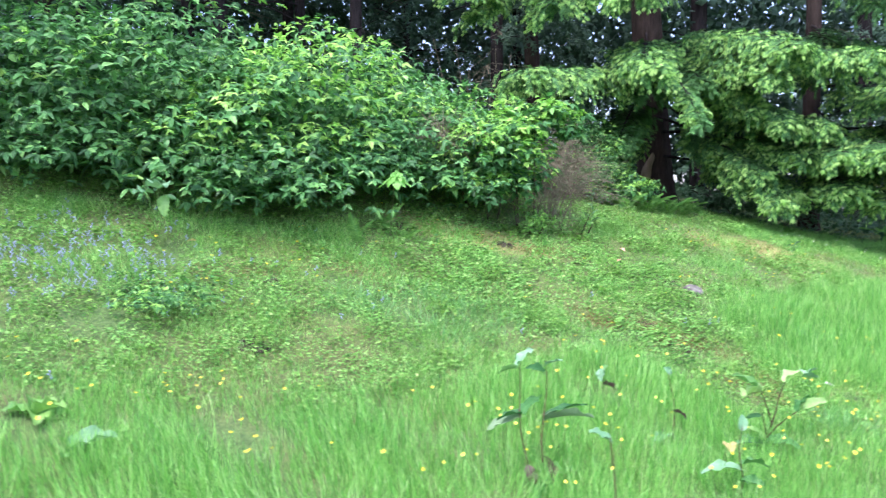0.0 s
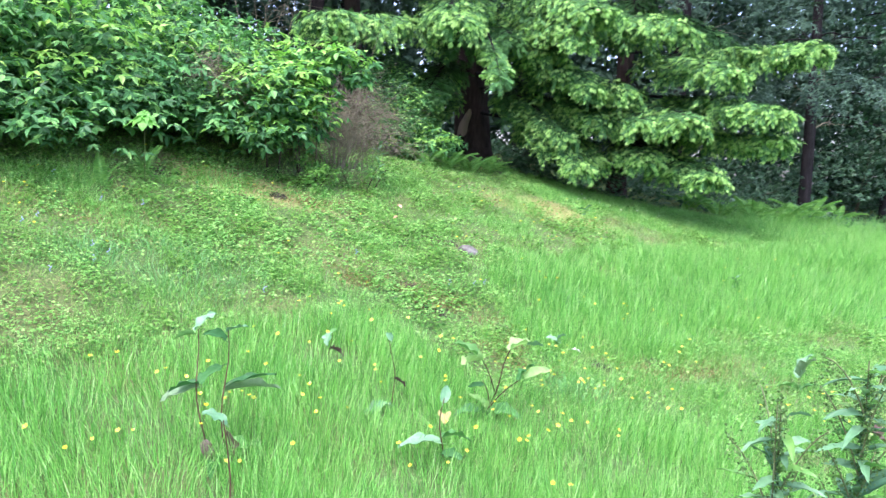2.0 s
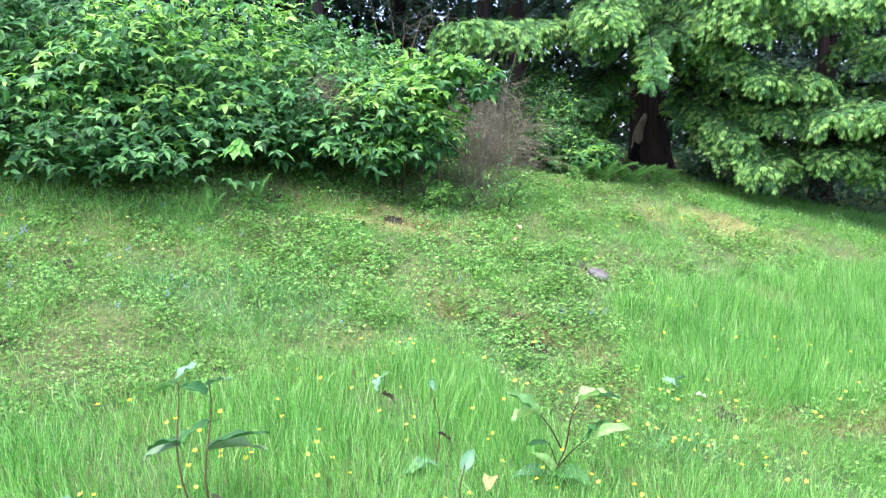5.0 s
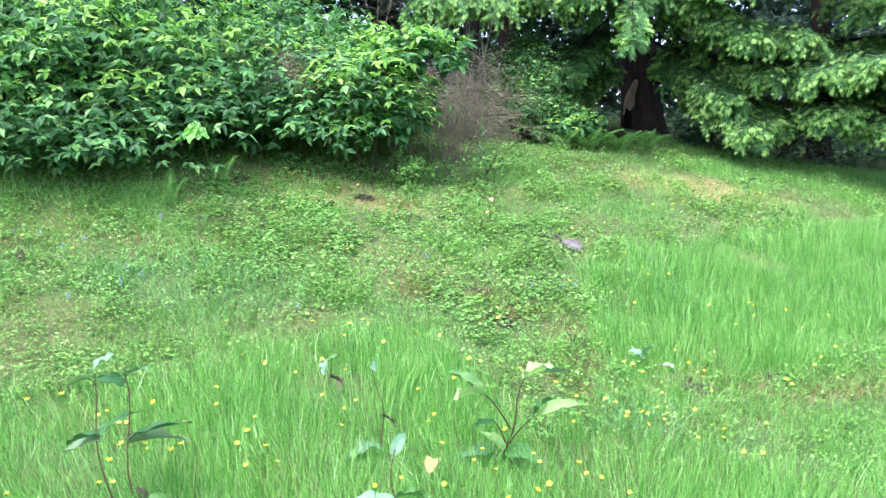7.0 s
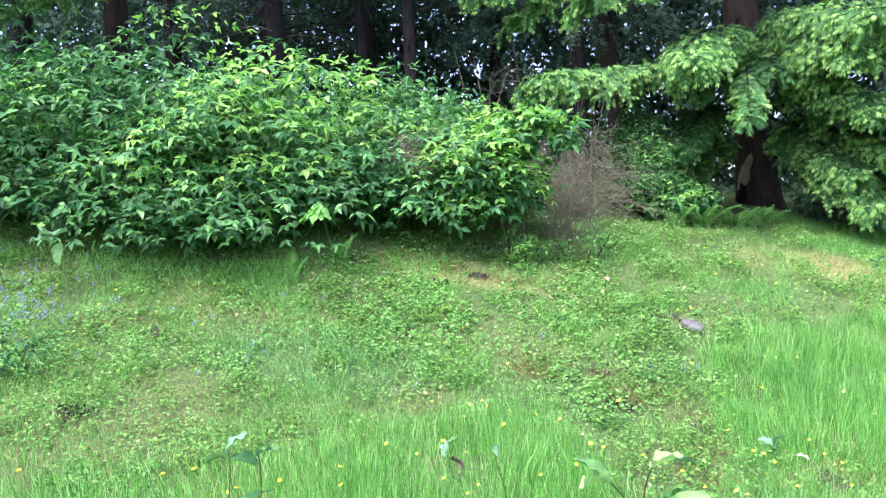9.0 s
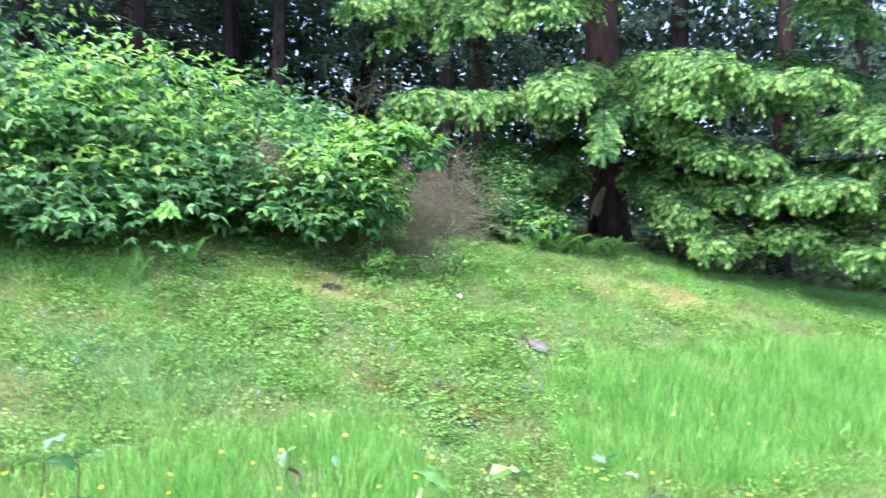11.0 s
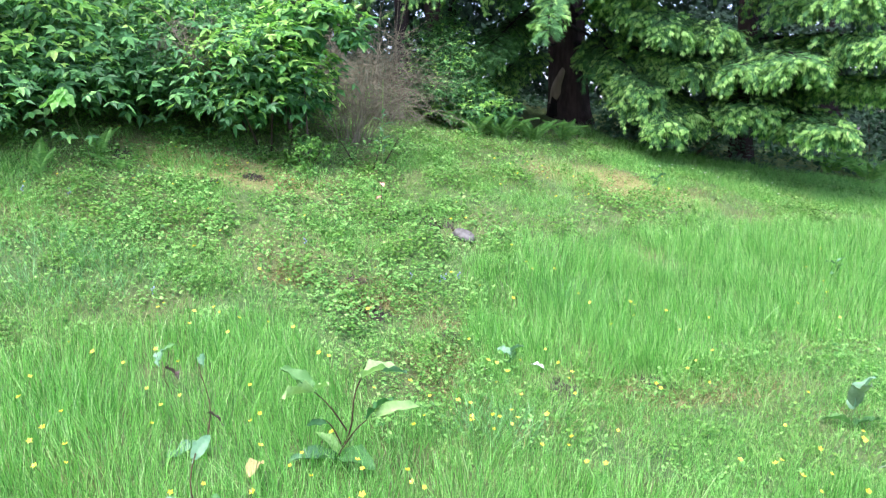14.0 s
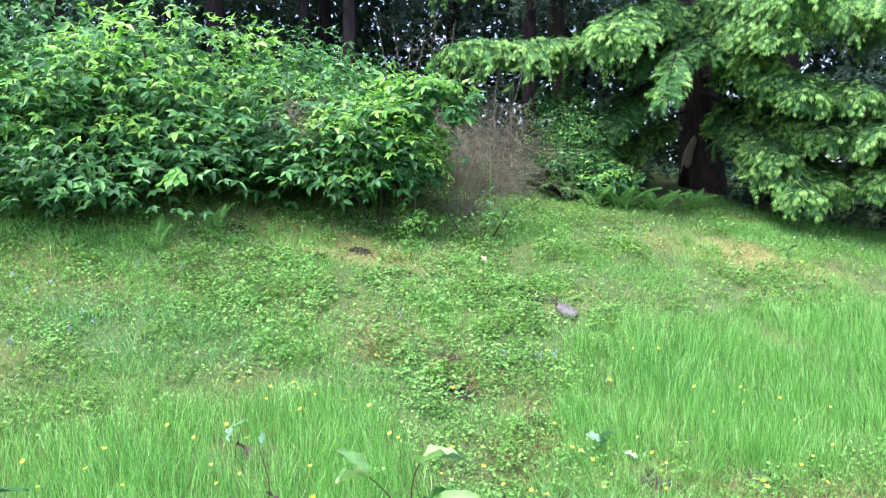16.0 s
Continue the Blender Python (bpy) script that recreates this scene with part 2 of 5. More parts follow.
def scatter(form, P, D, U, L, W):
    """Copies of a small form (vertices in side, along, up; triangles) at P, pointing along D with its face towards U."""
    T, F = form
    P, D, U = np.asarray(P, float), unit(D), np.asarray(U, float)
    n = len(P)
    L, W = np.broadcast_to(L, n), np.broadcast_to(W, n)
    S = unit(np.cross(D, U))
    N = np.cross(S, D)
    V = (P[:, None] + (T[None, :, 0] * W[:, None])[..., None] * S[:, None] + (T[None, :, 1] * L[:, None])[..., None] * D[:, None]
         + (T[None, :, 2] * L[:, None])[..., None] * N[:, None])
    return V.reshape(-1, 3), (F[None] + (np.arange(n) * len(T))[:, None, None]).reshape(-1, 3)


def tubes(pts, rad, sides=4, caps=False):
    """Round rods along pts (n, k, 3) with radii (n, k)."""
    pts = np.asarray(pts, float)
    if pts.ndim == 2:
        pts = pts[None]
    n, k, _ = pts.shape
    rad = np.broadcast_to(rad, (n, k))
    tan = unit(np.gradient(pts, axis=1))
    ref = np.where(np.abs(tan[..., 2:3]) > 0.9, np.array([1.0, 0, 0]), np.array([0, 0, 1.0]))
    s = unit(np.cross(tan, ref))
    u = np.cross(s, tan)
    a = np.arange(sides) * 2 * np.pi / sides
    V = pts[:, :, None] + rad[..., None, None] * (np.cos(a)[:, None] * s[:, :, None] + np.sin(a)[:, None] * u[:, :, None])
    i, j = np.meshgrid(np.arange(k - 1), np.arange(sides), indexing="ij")
    j2 = (j + 1) % sides
    q = np.stack([i * sides + j, (i + 1) * sides + j, (i + 1) * sides + j2, i * sides + j2], -1).reshape(-1, 4)
    F = np.concatenate([q[:, [0, 1, 2]], q[:, [0, 2, 3]]])
    return V.reshape(-1, 3), (F[None] + (np.arange(n) * k * sides)[:, None, None]).reshape(-1, 3)


def arcs(a, b, lift, k=6):
    """Curved lines from a to b (n, 3), raised by lift in the middle."""
    a, b = np.asarray(a, float).reshape(-1, 3), np.asarray(b, float).reshape(-1, 3)
    s = np.linspace(0, 1, k)[None, :, None]
    p = a[:, None] * (1 - s) + b[:, None] * s
    p[..., 2] += (np.broadcast_to(lift, len(a))[:, None] * 4 * (s * (1 - s))[..., 0])
    return p


TRI = np.array
BLADE = (TRI([(-.5, 0, 0), (.5, 0, 0), (-.42, .5, .05), (.42, .5, .05), (0, 1, .24)]), TRI([(0, 1, 3), (0, 3, 2), (2, 3, 4)]))
SLIM = (TRI([(-.5, 0, 0), (.5, 0, 0), (0, 1, .2)]), TRI([(0, 1, 2)]))
BENT = (TRI([(-.5, 0, 0), (.5, 0, 0), (-.42, .45, .1), (.42, .45, .1), (-.25, .78, .3), (.25, .78, .3), (0, .95, .55)]),
        TRI([(0, 1, 3), (0, 3, 2), (2, 3, 5), (2, 5, 4), (4, 5, 6)]))
LEAF = (TRI([(0, 0, 0), (-.46, .27, .07), (.46, .27, .07), (-.36, .6, .02), (.36, .6, .02), (0, 1, -.1), (0, .42, -.02)]),
        TRI([(0, 6, 1), (1, 6, 3), (3, 6, 5), (0, 2, 6), (2, 4, 6), (4, 5, 6)]))
FLAT = (TRI([(0, 0, 0), (-.5, .55, .1), (.5, .55, .1), (0, 1, -.06)]), TRI([(0, 2, 1), (1, 2, 3)]))
SMALL = (TRI([(0, 0, 0), (-.5, .5, .08), (.5, .5, .08), (0, 1, -.08), (0, .5, 0)]), TRI([(0, 4, 1), (0, 2, 4), (1, 4, 3), (4, 2, 3)]))


def needle_form(pairs, slant):
    """A flat spray of needles on both sides of a shoot."""
    v, f = [], []
    for i in range(pairs):
        y = (i + 0.3) / pairs * 0.9
        ln = 0.42 * (1 - 0.55 * abs(y - 0.3)) * (1 + .3 * math.sin(5 * i))
        for s in (-1, 1):
            k = len(v)
            v += [(0, y - .07, 0), (0, y + .07, 0), (s * ln, y + slant, .02 - .06 * (i % 2))]
            f.append((k, k + 1, k + 2))
    k = len(v)
    v += [(-.04, 0, 0), (.04, 0, 0), (0, 1.05, -.03)]
    f.append((k, k + 1, k + 2))
    return TRI(v), TRI(f)


SPRAY = needle_form(6, 0.26)
TIP = (TRI([(0, 0, 0), (-.2, .5, .03), (.2, .5, .03), (0, 1, -.05), (-.05, .1, 0), (-.5, .42, -.03), (-.42, .7, -.08), (.05, .2, 0), (.52, .5, -.03), (.4, .8, -.08)]),
       TRI([(0, 2, 1), (1, 2, 3), (4, 6, 5), (7, 8, 9)]))
SPRAY_FAR = needle_form(3, 0.2)


def frond_form(pairs=15):
    """A fern frond: arched midrib with tapering leaflets."""
    v, f = [], []
    for i in range(pairs):
        y = 0.12 + 0.88 * i / pairs
        z = 0.35 * y - 0.55 * y * y
        ln = 0.5 * math.sin(math.pi * min(1, 0.18 + 0.82 * (i + .5) / pairs)) ** 0.8
        for s in (-1, 1):
            k = len(v)
            v += [(0, y - .012, z), (0, y + .014, z), (s * ln, y + .07, z - .07), (s * ln * .5, y + .056, z + .01)]
            f += [(k, k + 2, k + 3), (k, k + 3, k + 1)]
    for i in range(5):
        y0, y1 = i / 5, (i + 1) / 5
        k = len(v)
        v += [(-.02, y0, .35 * y0 - .55 * y0 * y0), (.02, y0, .35 * y0 - .55 * y0 * y0), (0, y1, .35 * y1 - .55 * y1 * y1)]
        f.append((k, k + 1, k + 2))
    return TRI(v), TRI(f)


FROND = frond_form()


# ---- ground ----
def lumps(x, y, f, seed):
    r = np.random.default_rng(seed)
    z = 0
    for _ in range(6):
        a, w, p = r.uniform(0, 2 * np.pi), f * r.uniform(.6, 1.6), r.uniform(0, 6.28)
        z = z + np.sin(w * (x * np.cos(a) + y * np.sin(a)) + p)
    return z / 6


def ground_z(x, y):
    """The bank: flat in front, rising to the bushes, easing off under the trees, falling away sideways."""
    x, y = np.asarray(x, float), np.asarray(y, float)
    xe = np.where(x > 6, 6 + 3 * np.tanh((x - 6) / 3 * 0.6), np.maximum(x, -8))
    ye = np.where(y > 11, 11 + 5 * np.tanh((y - 11) / 10), y)
    p = -1.4376 - .2096 * xe + .3089 * ye
    z = -.25 + .25 * np.log1p(np.exp(np.clip((p + .25) / .25, -30, 30)))
    near = np.clip(1 - np.hypot(x - 2, y - 7) / 40, 0, 1)
    return z + near * (0.035 * lumps(x, y, 2.2, 1) + 0.018 * lumps(x, y, 6.5, 2))


def on_ground(x, y, dz=0.0):
    return np.stack([x, y, ground_z(x, y) + dz], -1)


def grid(xs, ys):
    X, Y = np.meshgrid(xs, ys, indexing="ij")
    V = on_ground(X.ravel(), Y.ravel())
    i, j = np.meshgrid(np.arange(len(xs) - 1), np.arange(len(ys) - 1), indexing="ij")
    a = (i * len(ys) + j).ravel()
    b = a + len(ys)
    return V, np.concatenate([np.stack([a, b, b + 1], -1), np.stack([a, b + 1, a + 1], -1)])


axis_x = np.concatenate([[-600, -250, -100, -50, -30, -20, -14], np.arange(-10, 14, .12), [15, 18, 24, 34, 60, 120, 300, 600]])
axis_y = np.concatenate([[-600, -250, -100, -50, -25, -14, -8, -4, 0], np.arange(2, 17, .12), [18, 20, 23, 28, 36, 60, 120, 300, 600]])
tagged(mesh("ground", [grid(axis_x, axis_y)], M_GROUND, smooth=True), "mossy grass bank with thatch and bare patches", "ground", kind="structure")

# ---- where the grass is long ----
FRONT_X = [-6, -2.5, -2.0, -1.4, -.86, -.57, -.2, .2, .7, 1.05, 1.4, 1.7, 1.92, 2.15, 2.5, 3.0, 4, 5, 9]
FRONT_Y = [4.3, 4.75, 5.0, 5.15, 5.1, 5.3, 5.62, 6.05, 6.47, 6.75, 6.75, 6.58, 6.35, 5.95, 5.8, 5.75, 5.8, 5.9, 6.2]
BACK_TOP_X, BACK_TOP_Y = [2.3, 2.45, 2.6, 2.86, 3.3, 3.7, 4.2, 4.8, 5.5, 6.4, 9, 14], [7.9, 8.0, 8.25, 8.55, 8.85, 9.15, 9.5, 9.9, 10.3, 10.75, 12.3, 15.2]
BACK_LOW_X, BACK_LOW_Y = [2.3, 2.44, 2.65, 3.05, 3.6, 4.4, 5.2, 6.1, 9, 14], [6.9, 6.95, 6.85, 6.75, 6.9, 7.4, 7.9, 8.2, 8.8, 9.5]


def long_grass(x, y):
    """1 where the grass stands long, 0 on the cropped bank, soft at the edges."""
    w = 0.3 * lumps(x, y, 3.6, 5) + .3 * lumps(x, y, 11.0, 6)
    front = np.clip((np.interp(x, FRONT_X, FRONT_Y) + w - y) / np.interp(x, [-1, 1], [1.5, .6]) + .5, 0, 1)
    back = np.minimum(np.clip((np.interp(x, BACK_TOP_X, BACK_TOP_Y) + w - y) / .7 + .5, 0, 1), np.clip((y - np.interp(x, BACK_LOW_X, BACK_LOW_Y) + w) / .5 + .5, 0, 1))
    back = np.minimum(back, np.clip((x - 2.52 + 1.6 * w + .35 * lumps(x, y, 2.4, 46)) / .9 + .5, 0, 1))
    return np.maximum(front, back)


def strewn(n, x0, x1, y0, y1):
    return RNG.uniform(x0, x1, n), RNG.uniform(y0, y1, n)


def blades(x, y, height, width, lean, form=BLADE):
    n = len(x)
    drift = 0.25 * lumps(x, y, 1.5, 9) + .28 * lumps(x, y, 11.0, 44)
    D = np.stack([RNG.normal(0, lean, n) + drift, RNG.normal(0, lean, n) - .1 + .18 * lumps(x, y, 9.0, 45), np.ones(n)], -1)
    a = RNG.uniform(0, 6.283, n)
    U = np.stack([np.cos(a), np.sin(a), np.full(n, -.2)], -1)
    return scatter(form, on_ground(x, y, -.01), D, U, height, width)


def sparse(x, y):
    """How much grows: little on the golden moss before the bush."""
    return 1 - .7 * np.clip(1.5 - 1.5 * np.hypot((x - .2) / 1.05, (y - 8.85) / .4), 0, 1)


def build_grass():
    pieces = []
    for n, box in ((330000, (-5, 9.5, 3.5, 7.2)), (330000, (2, 11, 6.5, 12.8))):
        x, y = strewn(n, *box)
        back = box[2] > 5
        m = long_grass(x, y)
        if back:
            m = np.where(y < np.interp(x, FRONT_X, FRONT_Y) + .3, 0, m)
        clump = 0.55 + 0.9 * lumps(x, y, 7.0, 11)
        keep = RNG.uniform(0, 1, n) < m * np.clip(0.25 + clump, 0, 1) * np.clip((y - 3.2) / .8, 0.2, 1)
        keep &= (RNG.uniform(0, 1, n) < .3) | ((x > -.55 * y - .7) & (x < 1.8 + .85 * y))
        x, y, m = x[keep], y[keep], m[keep]
        tuft = lumps(x, y, 14.0, 13)
        h = (0.05 + np.where(y < 5.8, .13, .16) * m ** 1.6 + 0.05 * m * lumps(x, y, 3.0, 12) + .05 * tuft) * RNG.uniform(.5, 1.35, len(x))
        h = np.where(x > 3.6, h * np.clip(1 - 0.35 * (x - 3.6) * (y < 7.2), .55, 1), h)
        w = RNG.uniform(.0022, .0046, len(x)) * (1.2 if back else 1)
        sort = RNG.uniform(0, 1, len(x))
        for pick, lean, form in ((sort < .1, .32, BENT), ((sort >= .12) & (sort < (.35 if back else .6)), .17, BLADE), (sort >= (.35 if back else .6), .17, SLIM)):
            pieces.append(blades(x[pick], y[pick], h[pick], w[pick], lean, form))
    for n, box, hh in ((14000, (-6, 10, -3, 3.2), .22), (30000, (7.3, 14, 11.2, 15.0), .32), (60000, (3.6, 9.0, 11.0, 13.9), .12), (52000, (2.1, 8.5, 5.5, 8.2), .12)):
        x, y = strewn(n, *box)
        edge = np.minimum(np.minimum(x - box[0], box[1] - x), np.minimum(y - box[2], box[3] - y))
        keep = edge > .35 + .6 * lumps(x, y, 4.0, 41)
        if box[2] == 5.5:
            keep &= RNG.uniform(0, 1, n) < np.clip(.62 + .9 * lumps(x, y, 5.0, 42) + .5 * lumps(x, y, 13.0, 43), .08, 1)
        x, y = x[keep], y[keep]
        pieces.append(blades(x, y, hh * RNG.uniform(.5, 1.3, len(x)), RNG.uniform(.0025, .0048, len(x)), .38, SLIM))
    x = RNG.uniform(-5, 1.2, 6000)
    y = np.interp(x, [-5, -3.2, -2, -1.2, -.4, .3, 1.2], [7.1, 7.35, 7.7, 7.95, 8.5, 8.85, 8.95]) + RNG.normal(0, .16, len(x))
    keep = lumps(x, y, 6.0, 33) > np.where(x > -.8, .2, -.25)
    x, y = x[keep], y[keep]
    pieces.append(blades(x, y, RNG.uniform(.06, .17, len(x)), RNG.uniform(.003, .005, len(x)), .45))
    n = 230000
    x, y = strewn(n, -4, 7, 5.2, 11.4)
    keep = (long_grass(x, y) < .6) & (RNG.uniform(0, 1, n) < 2.4 * (lumps(x, y, 5.0, 23) + .5 * lumps(x, y, 15.0, 24) - .1)) & (y < 9.6 + .4 * x) & (sparse(x, y) > .8)
    x, y = x[keep], y[keep]
    pieces.append(blades(x, y, RNG.uniform(.06, .18, len(x)), RNG.uniform(.002, .004, len(x)), .45, SLIM))
    tagged(mesh("tall_grass", pieces, M_GRASS), "long bright green meadow grass on the lower bank", "grass", kind="stuff")

    n = 230000
    x, y = strewn(n, -4.5, 8, 4.8, 12.5)
    keep = (long_grass(x, y) < .7) & (RNG.uniform(0, 1, n) < .35 + .65 * sparse(x, y)) & (RNG.uniform(0, 1, n) < np.clip(.65 + .8 * lumps(x, y, 4.0, 14), .25, 1)) & (y < 12.2 + .25 * x)
    x, y = x[keep], y[keep]
    h = RNG.uniform(.03, .1, len(x)) * (1 + .6 * np.clip(lumps(x, y, 1.7, 19), -.5, 1) + 1.3 * np.clip(lumps(x, y, 7.0, 20), 0, 1))
    tagged(mesh("short_turf", [blades(x, y, h, RNG.uniform(.003, .006, len(x)), .65, SLIM)], M_SHORT), "cropped mossy turf on the bank", "turf", kind="stuff")

    n = 21000
    x, y = strewn(n, -4.6, 8.6, 4.8, 12.6)
    thick = .55 * lumps(x, y, 2.6, 15) + .6 * lumps(x, y, 8.0, 16)
    edge = long_grass(x, y)
    strip = (x > 2.5) & (y < 8.2)
    keep = (edge < .8) & (RNG.uniform(0, 1, n) < np.where(strip, .45, 1) * sparse(x, y)) & (RNG.uniform(0, 1, n) < np.clip(.72 + 2.5 * thick - .3 * edge - .5 * np.clip(y - 9.2 + .1 * x, 0, 1.6), .06, 1)) & (x > -.55 * y - .7)
    x, y, thick = x[keep], y[keep], thick[keep]
    n, k = len(x), 17
    radius, rise = RNG.uniform(.035, .1, n) * (1 + .7 * np.clip(thick, -.3, 1)), RNG.uniform(.03, .115, n) * (1 + 1.2 * np.clip(thick, -.3, 1))
    grow = RNG.uniform(.75, 1.3, n) * (1 + .28 * np.clip((y - 6) / 2, 0, 1))
    cover = []
    for i in range(k):
        q = math.sqrt((i + .5) / k)
        a = 2.4 * i + RNG.uniform(0, 6.283, n)
        ca, sa = np.cos(a), np.sin(a)
        P = on_ground(x + radius * q * ca, y + radius * q * sa, rise * (1 - .85 * q * q) + RNG.uniform(0, .02, n))
        D = np.stack([ca + RNG.normal(0, .4, n), sa + RNG.normal(0, .4, n), .25 - .5 * q + RNG.normal(0, .25, n)], -1)
        U = np.stack([ca * q * .7 + RNG.normal(0, .3, n), sa * q * .7 - .25 + RNG.normal(0, .3, n), np.ones(n)], -1)
        size = RNG.uniform(.012, .027, n) * grow
        cover.append(scatter(FLAT, P, D, U, size, size * RNG.uniform(.6, .95, n)))
    n = 150000
    x, y = strewn(n, -4.6, 8.4, 4.8, 13.6)
    keep = (long_grass(x, y) < .8) & (RNG.uniform(0, 1, n) < sparse(x, y) * np.clip(.55 + 1.5 * lumps(x, y, 5.0, 35) - .3 * np.clip(y - 9.2, 0, 1.5), .08, 1)) & (x > -.55 * y - .7) & (y < 11.4 + .35 * x)
    x, y = x[keep], y[keep]
    n = len(x)
    size = RNG.uniform(.012, .03, n) * (1 + .4 * np.clip((y - 6) / 2, 0, 1))
    D = np.stack([RNG.normal(0, 1, n), RNG.normal(-.3, 1, n), RNG.uniform(-.1, 1.2, n)], -1)
    U = np.stack([RNG.normal(0, .6, n), RNG.normal(-.5, .5, n), np.ones(n)], -1)
    cover.append(scatter(FLAT, on_ground(x, y, RNG.uniform(.0, .04, n)), D, U, size, size * RNG.uniform(.35, .8, n)))
    tagged(mesh("creeping_plants", cover, M_COVER), "low creeping buttercup and clover leaves on the bank", "ground cover", kind="stuff")

    runs = [((1.9, 7.5), (2.75, 6.2), .2, 5000), ((-1.0, 7.35), (.2, 7.55), .3, 2200), ((-.6, 8.85), (1.2, 8.95), .16, 3600), ((-2.2, 6.6), (-1.2, 6.9), .2, 2200), ((1.0, 7.4), (1.9, 7.2), .14, 2600),
            ((3.0, 10.2), (4.8, 10.9), .35, 3000), ((2.9, 6.55), (4.6, 6.9), .22, 3800), ((7.6, 11.6), (8.4, 12.2), .3, 1500)]
    straw = []
    for (x0, y0), (x1, y1), wide, n in runs:
        q = RNG.uniform(-.1, 1.1, n)
        x, y = x0 + (x1 - x0) * q + RNG.normal(0, wide, n), y0 + (y1 - y0) * q + RNG.normal(0, wide * .6, n)
        keep = lumps(x, y, 8.0, 27) + .4 * lumps(x, y, 21.0, 28) > -.05
        x, y = x[keep], y[keep]
        straw.append(blades(x, y, RNG.uniform(.03, .1, len(x)), RNG.uniform(.003, .006, len(x)), 1.6))
    tagged(mesh("dead_grass", straw, M_STRAW), "matted straw-brown dead grass on the bank", "dead grass", kind="stuff")


build_grass()


def grass_tuft(x, y, size, seed):
    r = np.random.default_rng(seed)
    n = 300
    a, q = r.uniform(0, 6.283, n), np.sqrt(r.uniform(0, 1, n))
    px, py = x + q * size * 1.9 * np.cos(a) + r.normal(0, .06, n), y + q * size * 1.2 * np.sin(a) + r.normal(0, .06, n)
    D = np.stack([np.cos(a) * q * .5 + r.normal(0, .2, n), np.sin(a) * q * .5 - .1 + r.normal(0, .2, n), np.ones(n)], -1)
    f = scatter(BENT, on_ground(px, py, -.01), D, r.normal(0, 1, (n, 3)), r.uniform(.06, .16, n), r.uniform(.003, .0055, n))
    tagged(mesh("grass_tuft", [f], M_BLUEGRASS), "blue-green tuft of broad grass on the bank", "grass tuft", "grass tufts on the bank")


# ---- bushes ----
def thing(name, label, category, group="", at=(0, 0, 0)):
    e = new(name)
    e.location = at
    return tagged(e, label, category, group)


def spread_ways(r, n):
    """Well-spaced directions over the front and top of a mound."""
    out = []
    while len(out) < n:
        c = unit(r.normal(0, 1, (9, 3)))
        c = c[(c[:, 2] > -.5) & ((c[:, 1] < .35) | (r.uniform(0, 1, 9) < .15))]
        if len(c):
            near = np.array(out).reshape(-1, 3) @ c.T
            out.append(c[np.argmin(near.max(0))] if len(out) else c[0])
    return np.array(out)


